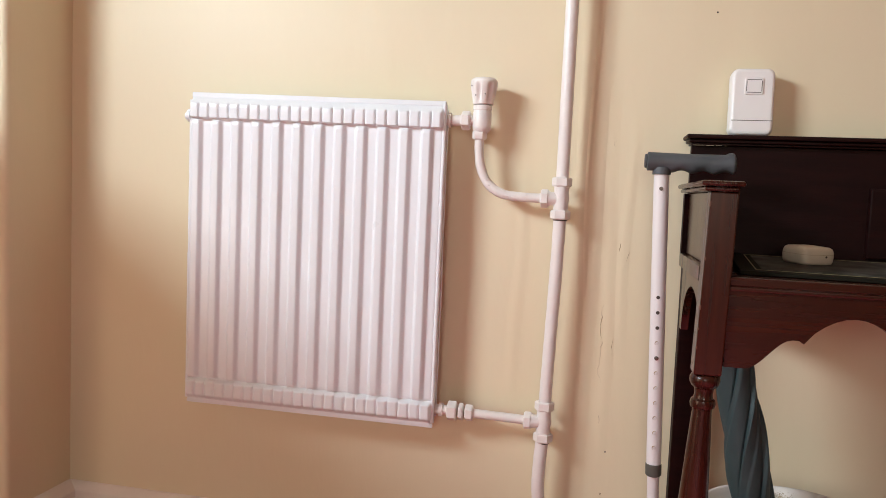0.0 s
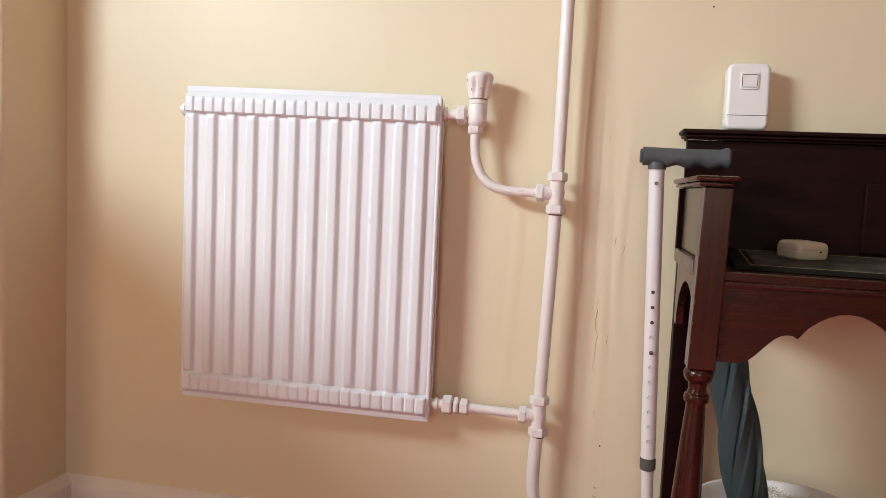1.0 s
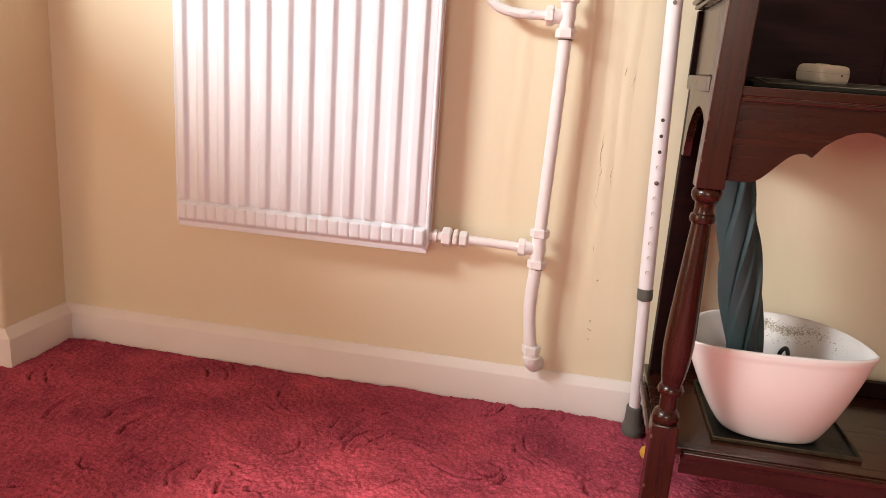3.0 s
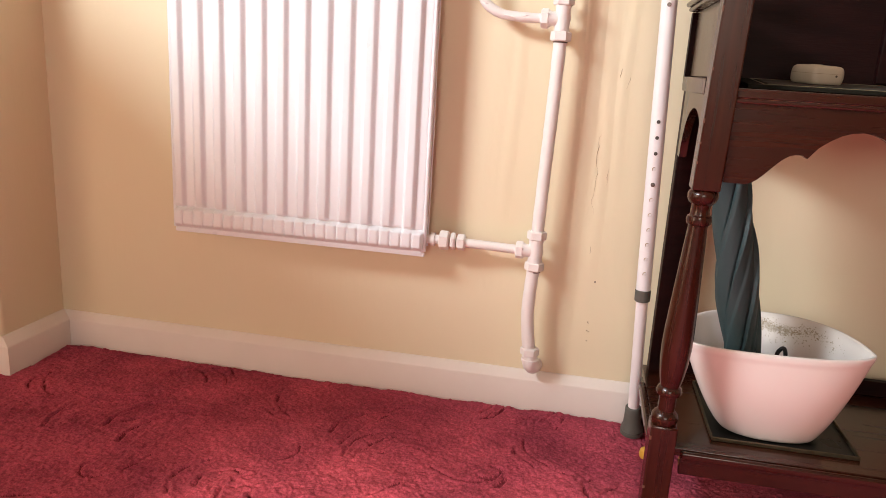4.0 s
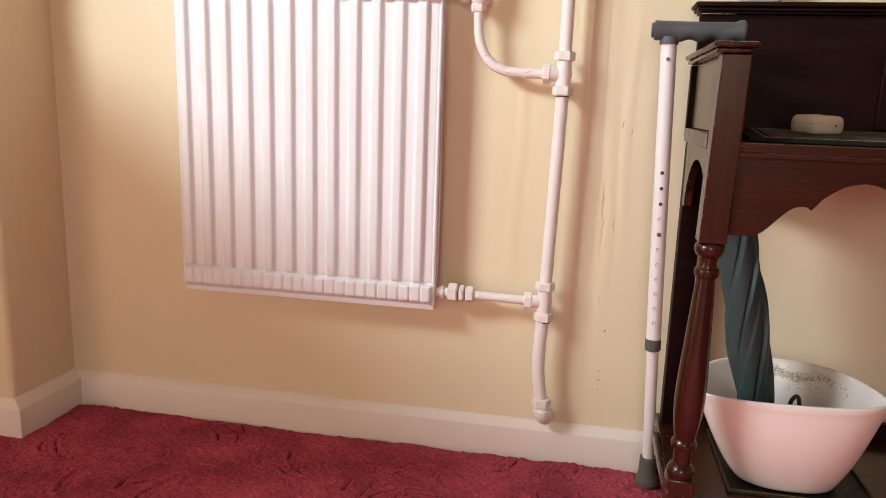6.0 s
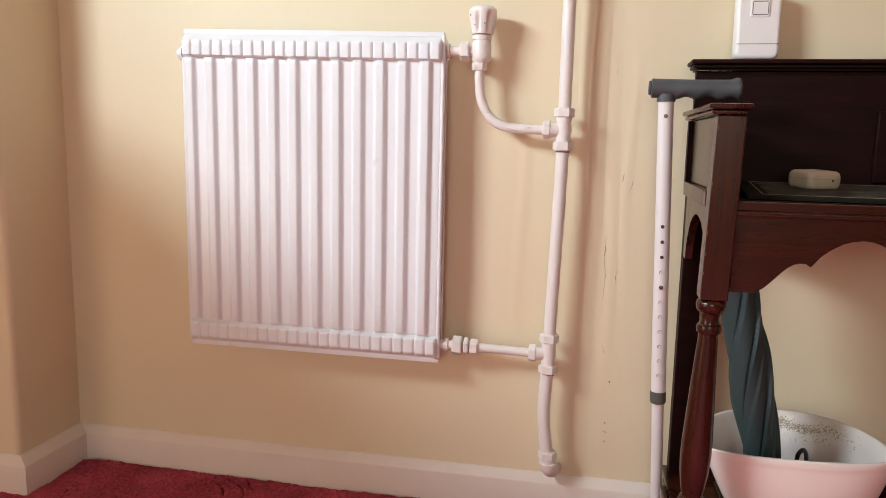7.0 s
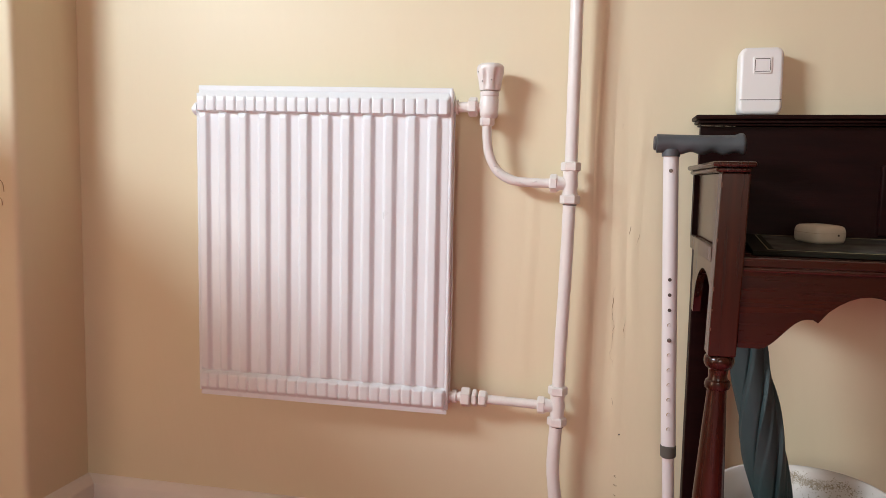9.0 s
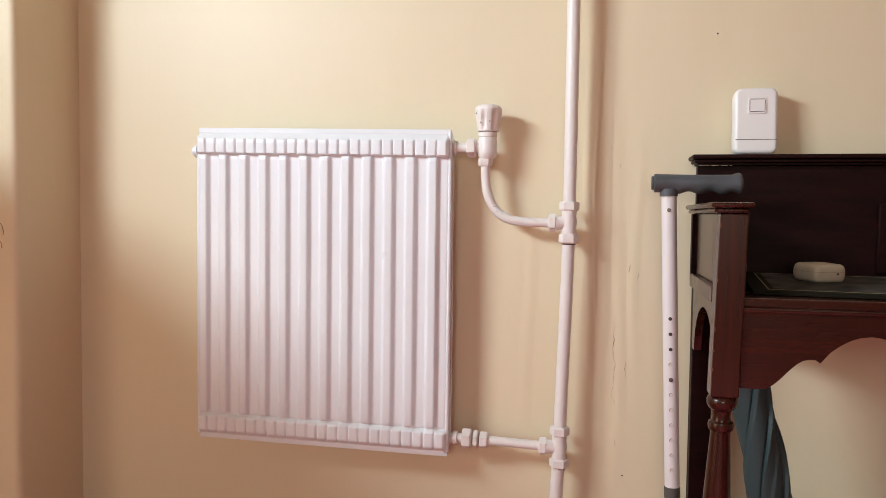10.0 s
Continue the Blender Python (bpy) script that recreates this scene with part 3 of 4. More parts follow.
    for a, z in ((200, 0.932), (240, 0.914), (285, 0.916)):
        c = Vector((0.8825 + 0.0225 * math.cos(radians(a)), PY + 0.0225 * math.sin(radians(a)), z))
        part("paint_chip", turned([(0.0005, -0.0012), (0.0011, 0), (0.0005, 0.0012)], c, "z", 6), GAP, knob)


pipework()


def flakes():
    """Lumps of old paint on the bend of the flow pipe."""
    rnd = random.Random(8)
    run = bpy.data.objects["radiator_pipe"]
    line = smooth_line([(0.975, PY, 0.7362), (0.96, PY, 0.7365), (0.925, PY, 0.741), (0.899, PY, 0.757), (0.884, PY, 0.785)], 10)
    for k in range(7):
        p = line[rnd.randrange(3, len(line) - 3)] + Vector((rnd.uniform(-0.003, 0.003), -0.0082, rnd.uniform(-0.004, 0.004)))
        bm = bmesh.new()
        bmesh.ops.create_icosphere(bm, subdivisions=2, radius=1.0)
        for v in bm.verts:
            v.co = p + Vector((v.co.x * rnd.uniform(0.0030, 0.0036), v.co.y * 0.0011, v.co.z * rnd.uniform(0.0010, 0.0013)))
        part("paint_lump", bm, PIPEW, run)


flakes()

# ---- hall stand ----
SX0, SX1, SF, SB = 1.234, 1.740, -0.356, -0.022
SC = (SX0 + SX1) / 2


def hall_stand():
    st = thing("hall_stand", (SC, -0.19, 0), "dark mahogany hall stand with turned legs, against the wall", "hall stand")
    pw = 0.036
    # turned front legs, square above and below
    for x in (SX0 + pw / 2, SX1 - pw / 2):
        y = SF + pw / 2
        shaft = lathe([(0.010, 0.168), (0.0175, 0.170), (0.0190, 0.176), (0.0190, 0.181), (0.0165, 0.186), (0.0120, 0.190), (0.0122, 0.205), (0.0125, 0.212), (0.0165, 0.214), (0.0182, 0.219),
                                       (0.0165, 0.224), (0.0138, 0.227), (0.0165, 0.240), (0.0195, 0.262), (0.0208, 0.285), (0.0205, 0.31), (0.0188, 0.345), (0.0165, 0.39), (0.0142, 0.435), (0.0128, 0.458),
                                       (0.0128, 0.462), (0.0158, 0.464), (0.0168, 0.469), (0.0158, 0.474), (0.0130, 0.476), (0.0118, 0.482), (0.0128, 0.490), (0.0168, 0.493), (0.0195, 0.498), (0.0200, 0.504), (0.0185, 0.508), (0.0160, 0.510), (0.012, 0.512)], x, y, 32)
        foot = box(x - pw / 2 - 0.001, x + pw / 2 + 0.001, y - pw / 2 - 0.001, y + pw / 2 + 0.001, 0.005, 0.1695, 0.003)
        upper = box(x - pw / 2, x + pw / 2, y - pw / 2, y + pw / 2, 0.5105, 0.7547, 0.0022)
        # the legs splay slightly outwards towards the floor
        for bm in (shaft, foot, upper):
            for v in bm.verts:
                v.co.x += (1 if x < SC else -1) * (0.005 - (0.77 - max(v.co.z, 0.17)) * 0.026)
        leg = part("front_leg", shaft, WOOD, st)
        part("foot_block", foot, WOOD, leg)
        part("upper_block", upper, WOOD, leg)
    # rear legs
    for x in (SX0 + 0.0275, SX1 - 0.0175):
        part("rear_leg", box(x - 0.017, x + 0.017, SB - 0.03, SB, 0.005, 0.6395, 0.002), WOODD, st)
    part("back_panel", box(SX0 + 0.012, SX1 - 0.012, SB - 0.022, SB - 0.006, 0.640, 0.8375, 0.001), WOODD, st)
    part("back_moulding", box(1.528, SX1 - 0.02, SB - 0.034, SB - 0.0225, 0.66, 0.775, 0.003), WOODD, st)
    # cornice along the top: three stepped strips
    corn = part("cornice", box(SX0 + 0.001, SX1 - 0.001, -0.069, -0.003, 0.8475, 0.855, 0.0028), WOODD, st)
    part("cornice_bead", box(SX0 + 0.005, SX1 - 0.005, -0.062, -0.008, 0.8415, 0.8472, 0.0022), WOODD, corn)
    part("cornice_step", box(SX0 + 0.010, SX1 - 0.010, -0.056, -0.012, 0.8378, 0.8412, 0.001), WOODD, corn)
    # ends: arm cap, panel, rail and pierced lower board
    for sgn, x in ((1, SX0), (-1, SX1)):
        cap = part("arm_cap", box(min(x - sgn * 0.009, x + sgn * 0.046), max(x - sgn * 0.009, x + sgn * 0.046), SF - 0.010, -0.070, 0.7615, 0.7690, 0.0034), WOOD, st)
        part("cap_moulding", box(min(x - sgn * 0.004, x + sgn * 0.040), max(x - sgn * 0.004, x + sgn * 0.040), SF - 0.005, -0.070, 0.7550, 0.7612, 0.0026), WOOD, cap)
        side = part("side_panel", box(min(x + sgn * 0.010, x + sgn * 0.022), max(x + sgn * 0.010, x + sgn * 0.022), SF + pw + 0.0005, -0.0525, 0.655, 0.7546, 0.001), WOOD, st)
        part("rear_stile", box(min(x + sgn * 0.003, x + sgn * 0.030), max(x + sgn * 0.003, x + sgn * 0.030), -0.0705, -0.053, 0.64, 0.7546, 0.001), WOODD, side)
        part("side_rail", box(min(x + sgn * 0.001, x + sgn * 0.026), max(x + sgn * 0.001, x + sgn * 0.026), SF + pw + 0.0005, -0.0715, 0.632, 0.6545, 0.002), WOOD, side)
        pts = [(-0.0535, 0.6315), (SF + pw + 0.0005, 0.6315), (SF + pw + 0.0005, 0.525)]
        for k in range(15):
            a = math.pi * k / 14
            pts.append((-0.187 - 0.108 * math.cos(a), 0.525 + 0.085 * math.sin(a)))
        pts += [(-0.0535, 0.525)]
        bm = rings([[(x + sgn * dx, y, z) for y, z in pts] for dx in (0.010, 0.022)])
        part("side_apron", bm, WOOD, side, angle=30)
    # shelf and shaped apron
    shelf = part("shelf", box(SX0 + 0.0365, SX1 - 0.0365, SF + 0.004, -0.053, 0.632, 0.644, 0.0015), WOODX, st)
    part("shelf_moulding", box(SX0 + 0.0365, SX1 - 0.0365, SF + 0.001, SF + 0.0145, 0.6255, 0.6315, 0.002), WOODX, shelf)
    x0, x1 = SX0 + 0.0365, SX1 - 0.0365
    half = [(x0, 0.6252), (x0, 0.5235), (x0 + 0.026, 0.5235)]
    cx = 1.367
    for k in range(1, 9):
        t = k / 8
        half.append((x0 + 0.026 + (cx - 0.014 - x0 - 0.026) * t, 0.5235 + 0.042 * (t * t * (3 - 2 * t))))
    half += [(cx - 0.006, 0.5655), (cx, 0.5615)]
    for k in range(1, 11):
        t = k / 10
        half.append((cx + (SC - cx) * t, 0.5625 + 0.036 * math.sin(t * math.pi) ** 0.8))
    outline = half + [(2 * SC - x, z) for x, z in reversed(half[:-1])]
    bm = rings([[(x, y, z) for x, z in outline] for y in (SF + 0.006, SF + 0.022)])
    part("front_apron", bm, WOODX, st, angle=30)
    # base with its moulded edge and low rear rail
    base = part("base_board", box(SX0 + 0.002, SX1 - 0.002, SF + 0.020, SB - 0.002, 0.118, 0.130, 0.001), WOODX, st)
    part("base_moulding", box(SX0 + 0.037, SX1 - 0.037, SF + 0.011, SF + 0.0195, 0.117, 0.1285, 0.0035, 3), WOODX, base)
    part("base_rail", box(SX0 + 0.037, SX1 - 0.037, SF + 0.018, SF + 0.030, 0.090, 0.1165, 0.0015), WOODX, base)
    for sgn, x in ((1, SX0), (-1, SX1)):
        part("side_moulding", box(min(x - sgn * 0.010, x + sgn * 0.0015), max(x - sgn * 0.010, x + sgn * 0.0015), SF + 0.038, -0.112, 0.118, 0.1325, 0.0035, 3), WOODX, base)
        part("side_base_rail", box(min(x + sgn * 0.001, x + sgn * 0.012), max(x + sgn * 0.001, x + sgn * 0.012), SF + 0.038, SB - 0.031, 0.088, 0.1175, 0.001), WOODX, base)
    part("rear_rail", box(SX0 + 0.045, SX1 - 0.036, SB - 0.018, SB - 0.004, 0.1305, 0.158, 0.0015), WOODD, base)


hall_stand()

# ---- things on and beside the stand ----


def drip_tray():
    t = thing("drip_tray", (1.424, -0.192, 0.1305), "blackened tin drip tray with worn brass edge", "tray")
    x0, x1, y0, y1 = 1.318, 1.526, -0.297, -0.085
    part("floor_plate", box(x0 + 0.003, x1 - 0.003, y0 + 0.003, y1 - 0.003, 0.1304, 0.1318), TRAYM, t)
    for a in ((x0, x1, y0, y0 + 0.003), (x0, x1, y1 - 0.003, y1), (x0, x0 + 0.003, y0 + 0.003, y1 - 0.003), (x1 - 0.003, x1, y0 + 0.003, y1 - 0.003)):
        part("edge", box(*a, 0.1304, 0.1365, 0.0008), TRIM, t)


def flowerpot():
    pot = thing("plant_pot", (1.402, -0.22, 0.132), "white glazed ceramic pot with brown residue inside, on the tray", "plant pot")
    z0, z1, segs = 0.1325, 0.279, 72

    def spot(s, inset, t):
        k = s ** 0.72
        c, sn = math.cos(t), math.sin(t)
        a = 0.066 + 0.068 * k - inset
        back = 0.085 + 0.083 * k - inset
        return Vector((1.408 - 0.011 * k + a * math.copysign(abs(c) ** 0.84, c), -0.238 - 0.024 * s + back * abs(sn) ** 0.95, z0 + (z1 - z0) * s + 0.004 * s * c))

    def loop(s, inset):
        k = s ** 0.72
        cx = 1.408 + (1.397 - 1.408) * k
        a = 0.066 + (0.134 - 0.066) * k - inset
        cy = -0.238 + (-0.262 + 0.238) * s
        front = 0.043 + (0.044 - 0.043) * s + 0.012 * math.sin(math.pi * s) - inset
        back = 0.085 + (0.168 - 0.085) * k - inset
        out = []
        for i in range(segs):
            t = 2 * math.pi * i / segs
            c, sn = math.cos(t), math.sin(t)
            out.append((cx + a * math.copysign(abs(c) ** 0.84, c), cy + (back if sn > 0 else front) * math.copysign(abs(sn) ** 0.95, sn), z0 + (z1 - z0) * s + 0.004 * s * c))
        return out
    ss = [0.0, 0.02, 0.05, 0.1, 0.2, 0.3, 0.4, 0.5, 0.6, 0.7, 0.8, 0.88, 0.915, 0.93, 0.945, 0.98]
    loops = [loop(s, 0.004 if s == 0 else -0.0007 if s > 0.92 else 0) for s in ss] + [loop(0.996, 0.0), loop(1.0, 0.0014), loop(1.0, 0.0036), loop(0.985, 0.005)]
    loops += [loop(s, 0.005) for s in (0.94, 0.88, 0.8, 0.7, 0.6, 0.5, 0.4, 0.3, 0.2, 0.12)]
    part("pot_body", rings(loops), CERAM, pot, angle=70)
    # dried residue scattered on the inner back wall
    rnd = random.Random(5)
    bm = bmesh.new()
    for k in range(2000):
        ang = radians(92 - abs(rnd.gauss(0, 24)))
        s = min(0.95, max(0.4, 0.86 + 0.03 * math.sin(ang * 9) + rnd.gauss(0, 0.03) - (0.16 * rnd.random() if rnd.random() < 0.12 else 0)))
        p = spot(s, 0.0052, ang + rnd.gauss(0, 0.02))
        r = 0.0004 + 0.0019 * rnd.random() ** 2.5
        n = 6
        dirn = (Vector((1.4, -0.25, p.z)) - p).normalized()
        side = dirn.cross(Vector((0, 0, 1))).normalized()
        top = bm.verts.new(p + dirn * 0.0005)
        ring = [bm.verts.new(p - dirn * 0.0012 + r * rnd.uniform(0.5, 1.5) * (math.cos(2 * math.pi * j / n) * side * 1.5 + math.sin(2 * math.pi * j / n) * Vector((0, 0, 1)))) for j in range(n)]
        for j in range(n):
            bm.faces.new((ring[j], ring[(j + 1) % n], top))
    tagged(part("residue", bm, STAIN, pot, "crusty brown residue"), kind="stuff")


def umbrella():
    um = thing("umbrella", (1.372, -0.215, 0.147), "folded dark green nylon umbrella leaning in the pot", "umbrella")
    a, b = Vector((1.379, -0.222, 0.147)), Vector((1.287, -0.205, 0.612))
    d = (b - a).normalized()
    side = d.cross(Vector((0, 1, 0))).normalized()
    front = side.cross(d).normalized()
    loops, n, segs = [], 120, 180
    for k in range(n + 1):
        s = k / n
        r = 0.0150 + 0.0045 * min(1, s / 0.22) + 0.0065 * math.exp(-((s - 0.45) / 0.19) ** 2) + 0.0015 * max(0, (s - 0.5) / 0.5)
        row = []
        for i in range(segs):
            t = 2 * math.pi * i / segs
            f = (t / (2 * math.pi) * 5 + s * 4.3 + 0.12 * math.sin(9 * s)) % 1.0
            fold = 0.0070 * (f ** 1.2) * (1 - max(0, (f - 0.94) / 0.06)) - 0.0034 * math.exp(-(f / 0.05) ** 2)
            f2 = (t / (2 * math.pi) * 4 + s * 3.6 + 0.4) % 1.0
            fold += 0.0024 * f2 * (1 - max(0, (f2 - 0.93) / 0.07)) + 0.0006 * math.sin(t * 3 + s * 21)
            row.append(a + d * (b - a).length * s + (r + fold) * (math.cos(t) * side + math.sin(t) * front))
        loops.append(row)
    part("canopy", rings(loops), GREEN, um, "rolled green nylon canopy", angle=35)
    part("tip", tube([a - d * 0.011, a, a + d * 0.02], 0.0045, 12, 4), BLACK, um)
    hook = thing("walking_hook", (1.425, -0.2, 0.14), "black hooked plastic handle standing inside the pot", "handle")
    part("hook", tube([(1.411, -0.20, 0.15), (1.4125, -0.205, 0.21), (1.412, -0.212, 0.246), (1.416, -0.214, 0.2575), (1.4205, -0.215, 0.259), (1.4235, -0.2155, 0.250), (1.424, -0.215, 0.235)], 0.0032, 12, 8), BLACK, hook)


def cane():
    c = thing("walking_stick", (1.228, -0.075, 0.006), "white height-adjustable walking stick with grey grip and rubber ferrule", "walking stick")
    foot, ring, top = Vector((1.2285, -0.064, 0.008)), Vector((1.2125, -0.104, 0.288)), Vector((1.1935, -0.1155, 0.792))

    def on(z):
        a, b = (foot, ring) if z < 0.288 else (ring, top)
        return a + (b - a) * ((z - a.z) / (b.z - a.z))
    up = (top - ring).normalized()
    part("upper_tube", tube([on(0.276), on(0.45), on(0.62), on(0.792)], 0.0122, 28, 6), CANEW, c)
    part("lower_tube", tube([on(0.05), on(0.15), on(0.29)], 0.0100, 24, 6), CANEW, c)
    part("locking_collar", tube([on(0.278), on(0.281), on(0.294), on(0.2965)], lambda s: 0.0132 if 0.02 < s < 0.98 else 0.0125, 28, 4), FERR, c)
    d = (on(0.1) - foot).normalized()
    q = d.to_track_quat("Z", "Y").to_matrix().to_4x4()
    bm = rings([[(r * math.cos(2 * math.pi * i / 28), r * math.sin(2 * math.pi * i / 28), z) for i in range(28)]
                for r, z in ((0.019, 0.0), (0.0208, 0.002), (0.0208, 0.009), (0.0196, 0.0098), (0.0196, 0.011), (0.0205, 0.012), (0.0195, 0.016), (0.0165, 0.022), (0.0150, 0.040), (0.0142, 0.056), (0.0128, 0.058), (0.0105, 0.058))])
    bmesh.ops.transform(bm, matrix=Matrix.Translation(foot) @ q, verts=bm.verts)
    part("rubber_ferrule", bm, FERR, c, "grey ribbed rubber ferrule")
    # row of adjusting holes, the fifth filled by the spring button
    sightline = Vector((-0.08, -1, 0)).normalized()
    for k in range(11):
        z = 0.582 - 0.0254 * k
        p = on(z)
        n = (sightline - up * sightline.dot(up)).normalized()
        m = Matrix.Translation(p) @ n.to_track_quat("Z", "Y").to_matrix().to_4x4()
        if k == 4:
            bm = rings([[(r * math.cos(2 * math.pi * i / 14), r * math.sin(2 * math.pi * i / 14), h) for i in range(14)] for r, h in ((0.0036, 0.010), (0.0036, 0.0128), (0.0028, 0.0142), (0.0012, 0.0148))])
            mat = STEEL
        else:
            bm = rings([[(r * math.cos(2 * math.pi * i / 14), r * math.sin(2 * math.pi * i / 14), h) for i in range(14)] for r, h in ((0.0030, 0.011), (0.0030, 0.01245), (0.0026, 0.0126))])
            mat = GAP if k < 3 else HOLE
        bmesh.ops.transform(bm, matrix=m, verts=bm.verts)
        part("spring_button" if k == 4 else "hole", bm, mat, c)
        if k > 4 or k == 3:
            # dark crescent that paints in the shade inside the hole's rim
            lip = rings([[((0.0036 - 0.0013 * e * math.sin(math.pi * i / 12)) * math.cos(radians(60 + 15 * i)), (0.0036 - 0.0013 * e * math.sin(math.pi * i / 12)) * math.sin(radians(60 + 15 * i)), h) for i in range(13)]
                         for e, h in ((0.0, 0.0124), (0.0, 0.0129), (1.0, 0.0129), (1.0, 0.0124))], cap=False, closed=False)
            bmesh.ops.transform(lip, matrix=m, verts=lip.verts)
            part("hole_shade", lip, CRACK_SHADE, c)
    p = on(0.760)
    n = sightline
    bm = rings([[(r * math.cos(2 * math.pi * i / 14), r * math.sin(2 * math.pi * i / 14), h) for i in range(14)] for r, h in ((0.0032, 0.011), (0.0032, 0.0130), (0.0026, 0.0136), (0.0017, 0.0136), (0.0014, 0.0126))])
    bmesh.ops.transform(bm, matrix=Matrix.Translation(p) @ n.to_track_quat("Z", "Y").to_matrix().to_4x4(), verts=bm.verts)
    part("bolt", bm, STEEL, c)
    # moulded grip with finger waves beneath
    loops, segs = [], 28
    L, x0 = 0.140, 1.168
    for k in range(57):
        s = k / 56
        x = x0 + L * s
        up_r = 0.0150 - 0.0010 * math.sin(math.pi * s) + (0.003 if s > 0.88 else 0) * math.sin((s - 0.88) / 0.12 * math.pi)
        dn_r = 0.0155 + 0.0022 * math.cos(2 * math.pi * (s * 4.1 - 0.15)) * min(1, max(0, (s - 0.2) / 0.1))
        w = 0.0140 + 0.0012 * math.cos(2 * math.pi * s * 2)
        ends = min(1, (s / 0.03 + 0.55)) * min(1, ((1 - s) / 0.06) ** 0.5 + 0.35)
        zc = 0.8045 - 0.001 * s
        loops.append([(x, -0.1165 + ends * w * math.cos(2 * math.pi * i / segs), zc + ends * (up_r if i < segs / 2 else dn_r) * math.sin(2 * math.pi * i / segs)) for i in range(segs)])
    grip = part("grip", rings(loops), GREYP, c, "grey moulded plastic grip with finger waves", angle=60)
    part("end_cap", turned([(0.0115, 0), (0.0115, 0.002), (0.010, 0.003)], (1.1685, -0.1165, 0.8045), "-x", 24), GREYP, grip)
    part("collar", turned([(0.0145, -0.006), (0.0145, 0.006)], on(0.789), "z", 24), GREYP, grip)


def rounded_slab(w, h, d, r, edge, segs=8):
    """A slab w wide (x), h high (z), d deep (y from 0 to -d), with round corners and a soft front edge."""
    def outline(inset):
        pts = []
        for cx, cz, a0 in ((w / 2 - r, h - r, 0), (-w / 2 + r, h - r, 90), (-w / 2 + r, r, 180), (w / 2 - r, r, 270)):
            for k in range(segs + 1):
                a = radians(a0 + 90 * k / segs)
                pts.append((cx + (r - inset) * math.cos(a), cz + (r - inset) * math.sin(a)))
        return pts
    loops = [[(x, 0, z) for x, z in outline(edge * 0.4)], [(x, -edge * 0.4, z) for x, z in outline(0)]]
    for k in range(6):
        a = radians(90 * k / 5)
        loops.append([(x, -(d - edge) - edge * math.sin(a), z) for x, z in outline(edge * (1 - math.cos(a)))])
    bm = rings(loops)
    plain = bm.faces.layers.int.new("plain")
    for f in bm.faces:
        f[plain] = int(len(f.verts) > 4)
    return bm


def chime():
    ch = thing("door_chime", (1.3385, -0.02, 0.8553), "white plastic wireless door chime standing on the stand's cornice", "door chime")
    ch.matrix_basis = Matrix.Translation((1.3385, -0.018, 0.8553)) @ pose(0, 0, 0, -4, 0, 0)
    spots = [("case", rounded_slab(0.069, 0.112, 0.030, 0.012, 0.006), PLASTIC, (0, 0, 0)),
             ("speaker_surround", rounded_slab(0.030, 0.029, 0.0022, 0.004, 0.0012), PLASTIC, (0.001, -0.0297, 0.067)),
             ("seam", box(-0.0325, 0.0325, -0.0303, -0.029, 0.0236, 0.0246), GAP, (0, 0, 0))]
    for a in ((-0.0115, 0.0115, 0.0705, 0.0715), (-0.0115, 0.0115, 0.0915, 0.0925), (-0.0125, -0.0115, 0.0725, 0.0905), (0.0115, 0.0125, 0.0725, 0.0905)):
        spots.append(("slot", box(a[0] + 0.001, a[1] + 0.001, -0.0322, -0.030, a[2], a[3]), GAP, (0, 0, 0)))
    for name, bm, mat, off in spots:
        bmesh.ops.translate(bm, vec=off, verts=bm.verts)
        ob = bm_object(name, bm, mat)
        ob.parent = ch


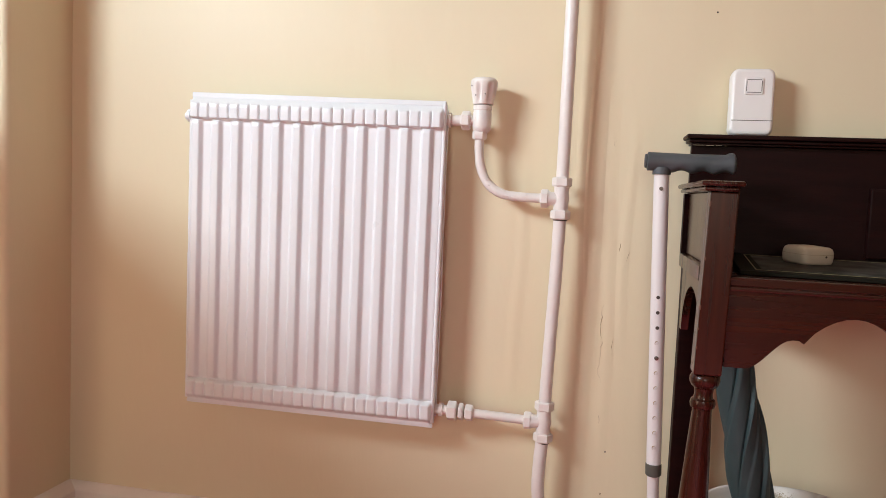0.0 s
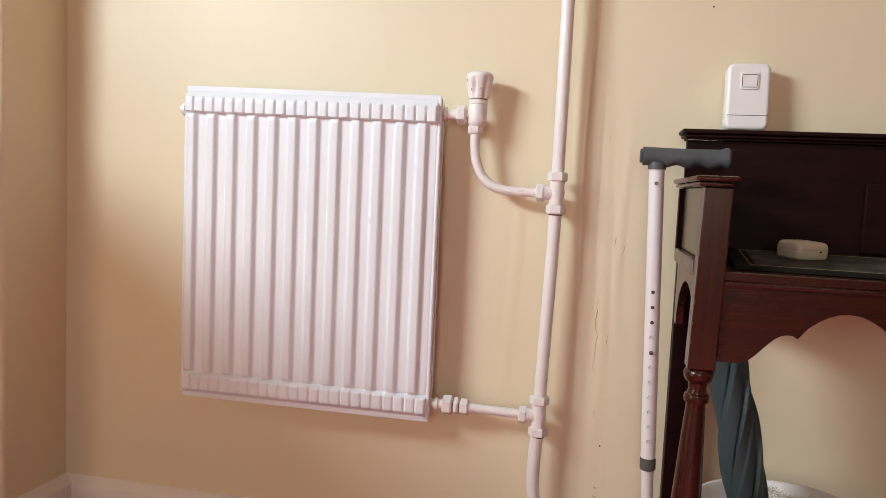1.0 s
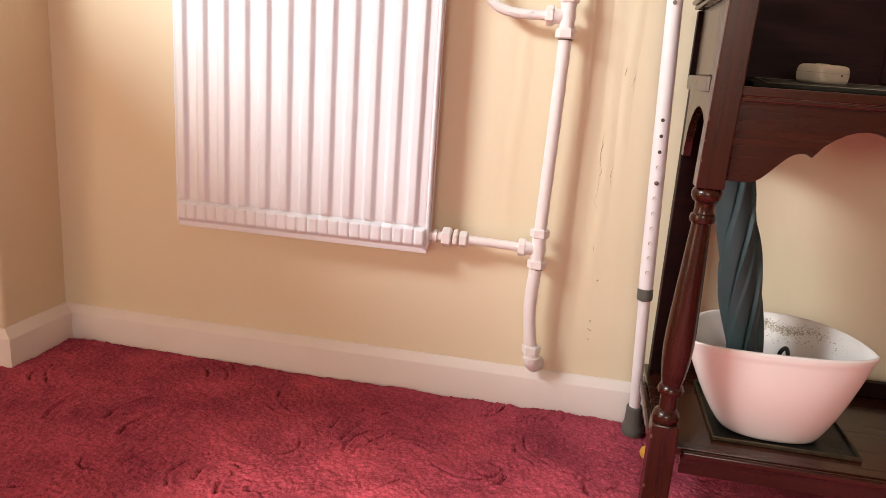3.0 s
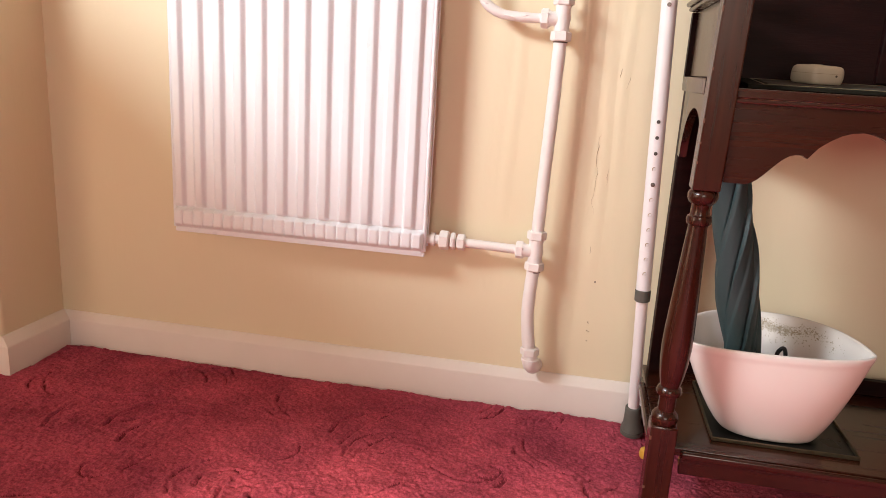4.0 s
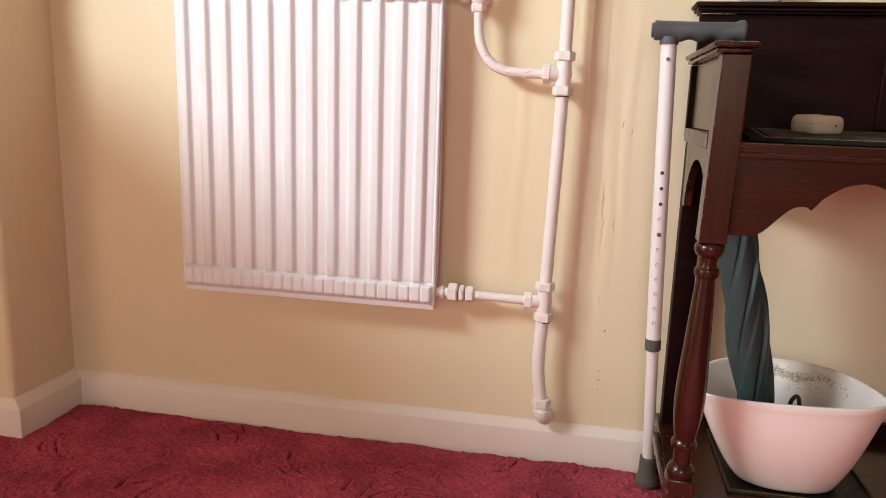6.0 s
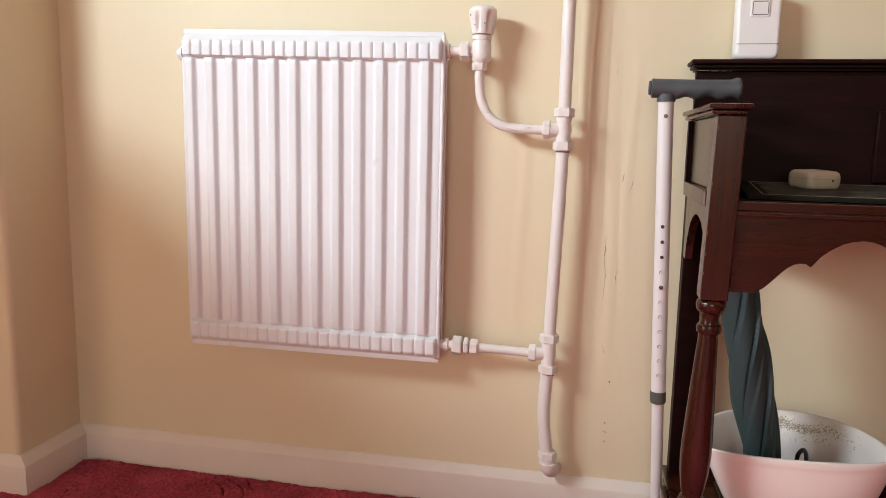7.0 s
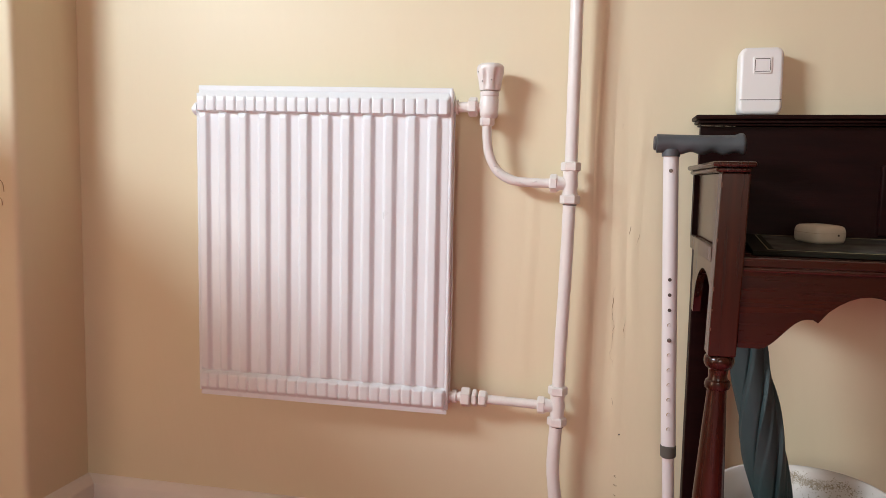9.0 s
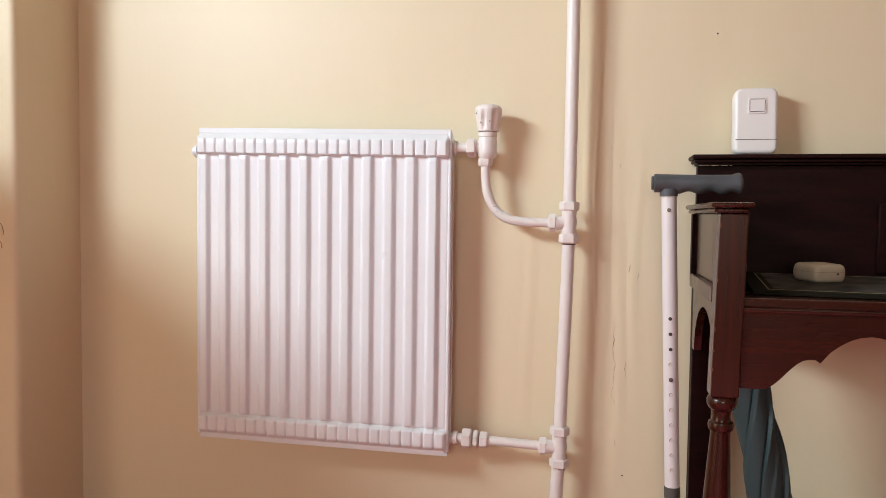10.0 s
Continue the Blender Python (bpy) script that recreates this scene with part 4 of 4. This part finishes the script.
def place_mat():
    pm = thing("place_mat", (1.45, -0.19, 0.6405), "dark printed place mat with a gold line, on the shelf", "place mat")
    pm.matrix_basis = Matrix.Translation((1.448, -0.195, 0.6485)) @ pose(0, 0, 0, 1.9, 0, -6)
    for name, bm, mat in (("board", box(-0.145, 0.145, -0.130, 0.125, 0.0005, 0.0055, 0.0008), MATB),
                          ("picture", box(-0.115, 0.115, -0.100, 0.095, 0.0056, 0.0060), MATT)):
        bm_object(name, bm, mat, False).parent = pm
    for a in ((-0.124, 0.124, -0.110, -0.1085), (-0.124, 0.124, 0.1035, 0.105), (-0.124, -0.1225, -0.108, 0.103), (0.1225, 0.124, -0.108, 0.103)):
        bm_object("gold_line", box(*a, 0.0056, 0.0061), GOLD, False).parent = pm
    case = thing("earphone_case", (1.43, -0.215, 0.647), "small cream rounded plastic case lying on the place mat", "case")
    case.matrix_basis = Matrix.Translation((1.411, -0.165, 0.6552)) @ pose(0, 0, 0, 1.9, 0, 27)
    loops, segs = [], 56
    for w, z in ((0.84, 0.0), (0.93, 0.0012), (0.98, 0.005), (1.0, 0.0125), (0.985, 0.019), (0.93, 0.0235), (0.82, 0.0258), (0.6, 0.0266), (0.3, 0.0268)):
        loops.append([(0.0300 * w * math.copysign(abs(math.cos(2 * math.pi * i / segs)) ** 0.42, math.cos(2 * math.pi * i / segs)),
                       0.0275 * w * math.copysign(abs(math.sin(2 * math.pi * i / segs)) ** 0.42, math.sin(2 * math.pi * i / segs)), z) for i in range(segs)])
    bm_object("shell", rings(loops), CREAMP, True, 60).parent = case
    bm_object("hole", turned([(0.0016, 0), (0.0016, 0.0012)], (0.009, -0.0270, 0.0125), "-y", 12), GAP).parent = case
    seam = rings([[(1.003 * 0.0300 * math.copysign(abs(math.cos(2 * math.pi * i / segs)) ** 0.42, math.cos(2 * math.pi * i / segs)),
                    1.003 * 0.0275 * math.copysign(abs(math.sin(2 * math.pi * i / segs)) ** 0.42, math.sin(2 * math.pi * i / segs)), z) for i in range(segs)] for z in (0.0150, 0.0154)])
    bm_object("lid_seam", seam, CRACK_SHADE).parent = case
    bm_object("top_button", turned([(0.009, 0), (0.0088, 0.0006), (0.006, 0.0009)], (-0.002, 0.002, 0.0267), "z", 24), CREAMP).parent = case


def yellow_bit():
    ob = bm_object("door_wedge", lathe([(0.004, 0.006), (0.0105, 0.009), (0.0125, 0.016), (0.0105, 0.0235), (0.005, 0.0275), (0.001, 0.028)], 1.2485, -0.150, 24), YELLOW)
    tagged(ob, "small rounded yellow plastic stop on the carpet", "door stop")


drip_tray()
flowerpot()
umbrella()
cane()
chime()
place_mat()
yellow_bit()

# ---- small marks on the wall ----
for k, (x, z0, z1, w) in enumerate(((1.114, 0.466, 0.548, 0.0030), (1.1145, 0.40, 0.470, 0.0007), (1.1365, 0.455, 0.485, 0.0028),
                                    (1.141, 0.645, 0.662, 0.0030), (1.152, 0.628, 0.648, 0.0014), (1.118, 0.325, 0.342, 0.0020), (1.1295, 0.152, 0.156, 0.0030),
                                    (1.1302, 0.172, 0.1755, 0.0030), (1.131, 0.189, 0.193, 0.0026), (1.12, 0.835, 0.845, 0.0014))):
    crack(north, x, z0, z1, w, k + 1)
for x, z in ((1.134, 0.272), (1.279, 1.071),):
    part("nail_mark", turned([(0.0016, 0), (0.0014, 0.0006), (0.0005, 0.0012)], (x, 0, z), "-y", 10), GAP, north)
for x, z, h in ((-0.034, 0.722, 0.022), (-0.038, 0.690, 0.016)):
    bm = tube([(x, DEEP - 0.0003, z), (x + 0.005, DEEP - 0.0003, z - h * 0.35), (x + 0.007, DEEP - 0.0003, z - h)], 0.0009, 6, 6)
    part("scuff", bm, CRACK_SHADE, projection)


def plaster_ridge(x, z0, z1, width, proud):
    """A long low run in the plaster, hardly proud of the wall."""
    loops = []
    for k in range(41):
        t = k / 40
        fade = math.sin(math.pi * t) ** 0.5
        cx = x + 0.006 * math.sin(5 * t + x * 90)
        loops.append([(cx + width * (i / 8 - 0.5), -0.0002 - proud * fade * math.sin(math.pi * i / 8) ** 2, z0 + (z1 - z0) * t) for i in range(9)])
    bm = rings(loops, closed=False, cap=False)
    for f in bm.faces:
        if f.normal.y > 0:
            f.normal_flip()
    part("plaster_ridge", bm, WALL, north)


for row in ((1.068, 0.3, 1.25, 0.022, 0.0017), (1.092, 0.12, 1.1, 0.026, 0.0010), (1.118, 0.25, 0.95, 0.03, 0.0011), (1.15, 0.45, 0.9, 0.024, 0.0008), (0.955, 0.35, 0.8, 0.03, 0.0009), (1.080, 0.55, 1.2, 0.012, 0.0012)):
    plaster_ridge(*row)

stand_leg = bpy.data.objects["front_leg"]
for z, h in ((0.735, 0.007), (0.664, 0.004), (0.598, 0.006), (0.571, 0.003), (0.545, 0.004), (0.148, 0.006), (0.07, 0.004)):
    lean_x = SX0 + 0.005 - (0.77 - max(z, 0.17)) * 0.026
    part("edge_chip", box(lean_x - 0.0004 - (0.001 if z < 0.17 else 0), lean_x + 0.0016, SF - 0.0004 - (0.001 if z < 0.17 else 0), SF + 0.0016, z, z + h, 0.0003, 1), CHIP, stand_leg)

# bare edge showing as a hairline under the cornice
for x, w, z in ((SX0 + 0.012, 0.019, 0.8369), (SX0 + 0.033, 0.013, 0.8367), (SX0 + 0.049, 0.010, 0.8366), (SX0 + 0.063, 0.003, 0.8364)):
    part("splinter", box(x, x + w, -0.0566, -0.0555, z, z + 0.0008, 0.0002, 1), SPLINT, bpy.data.objects["cornice"])
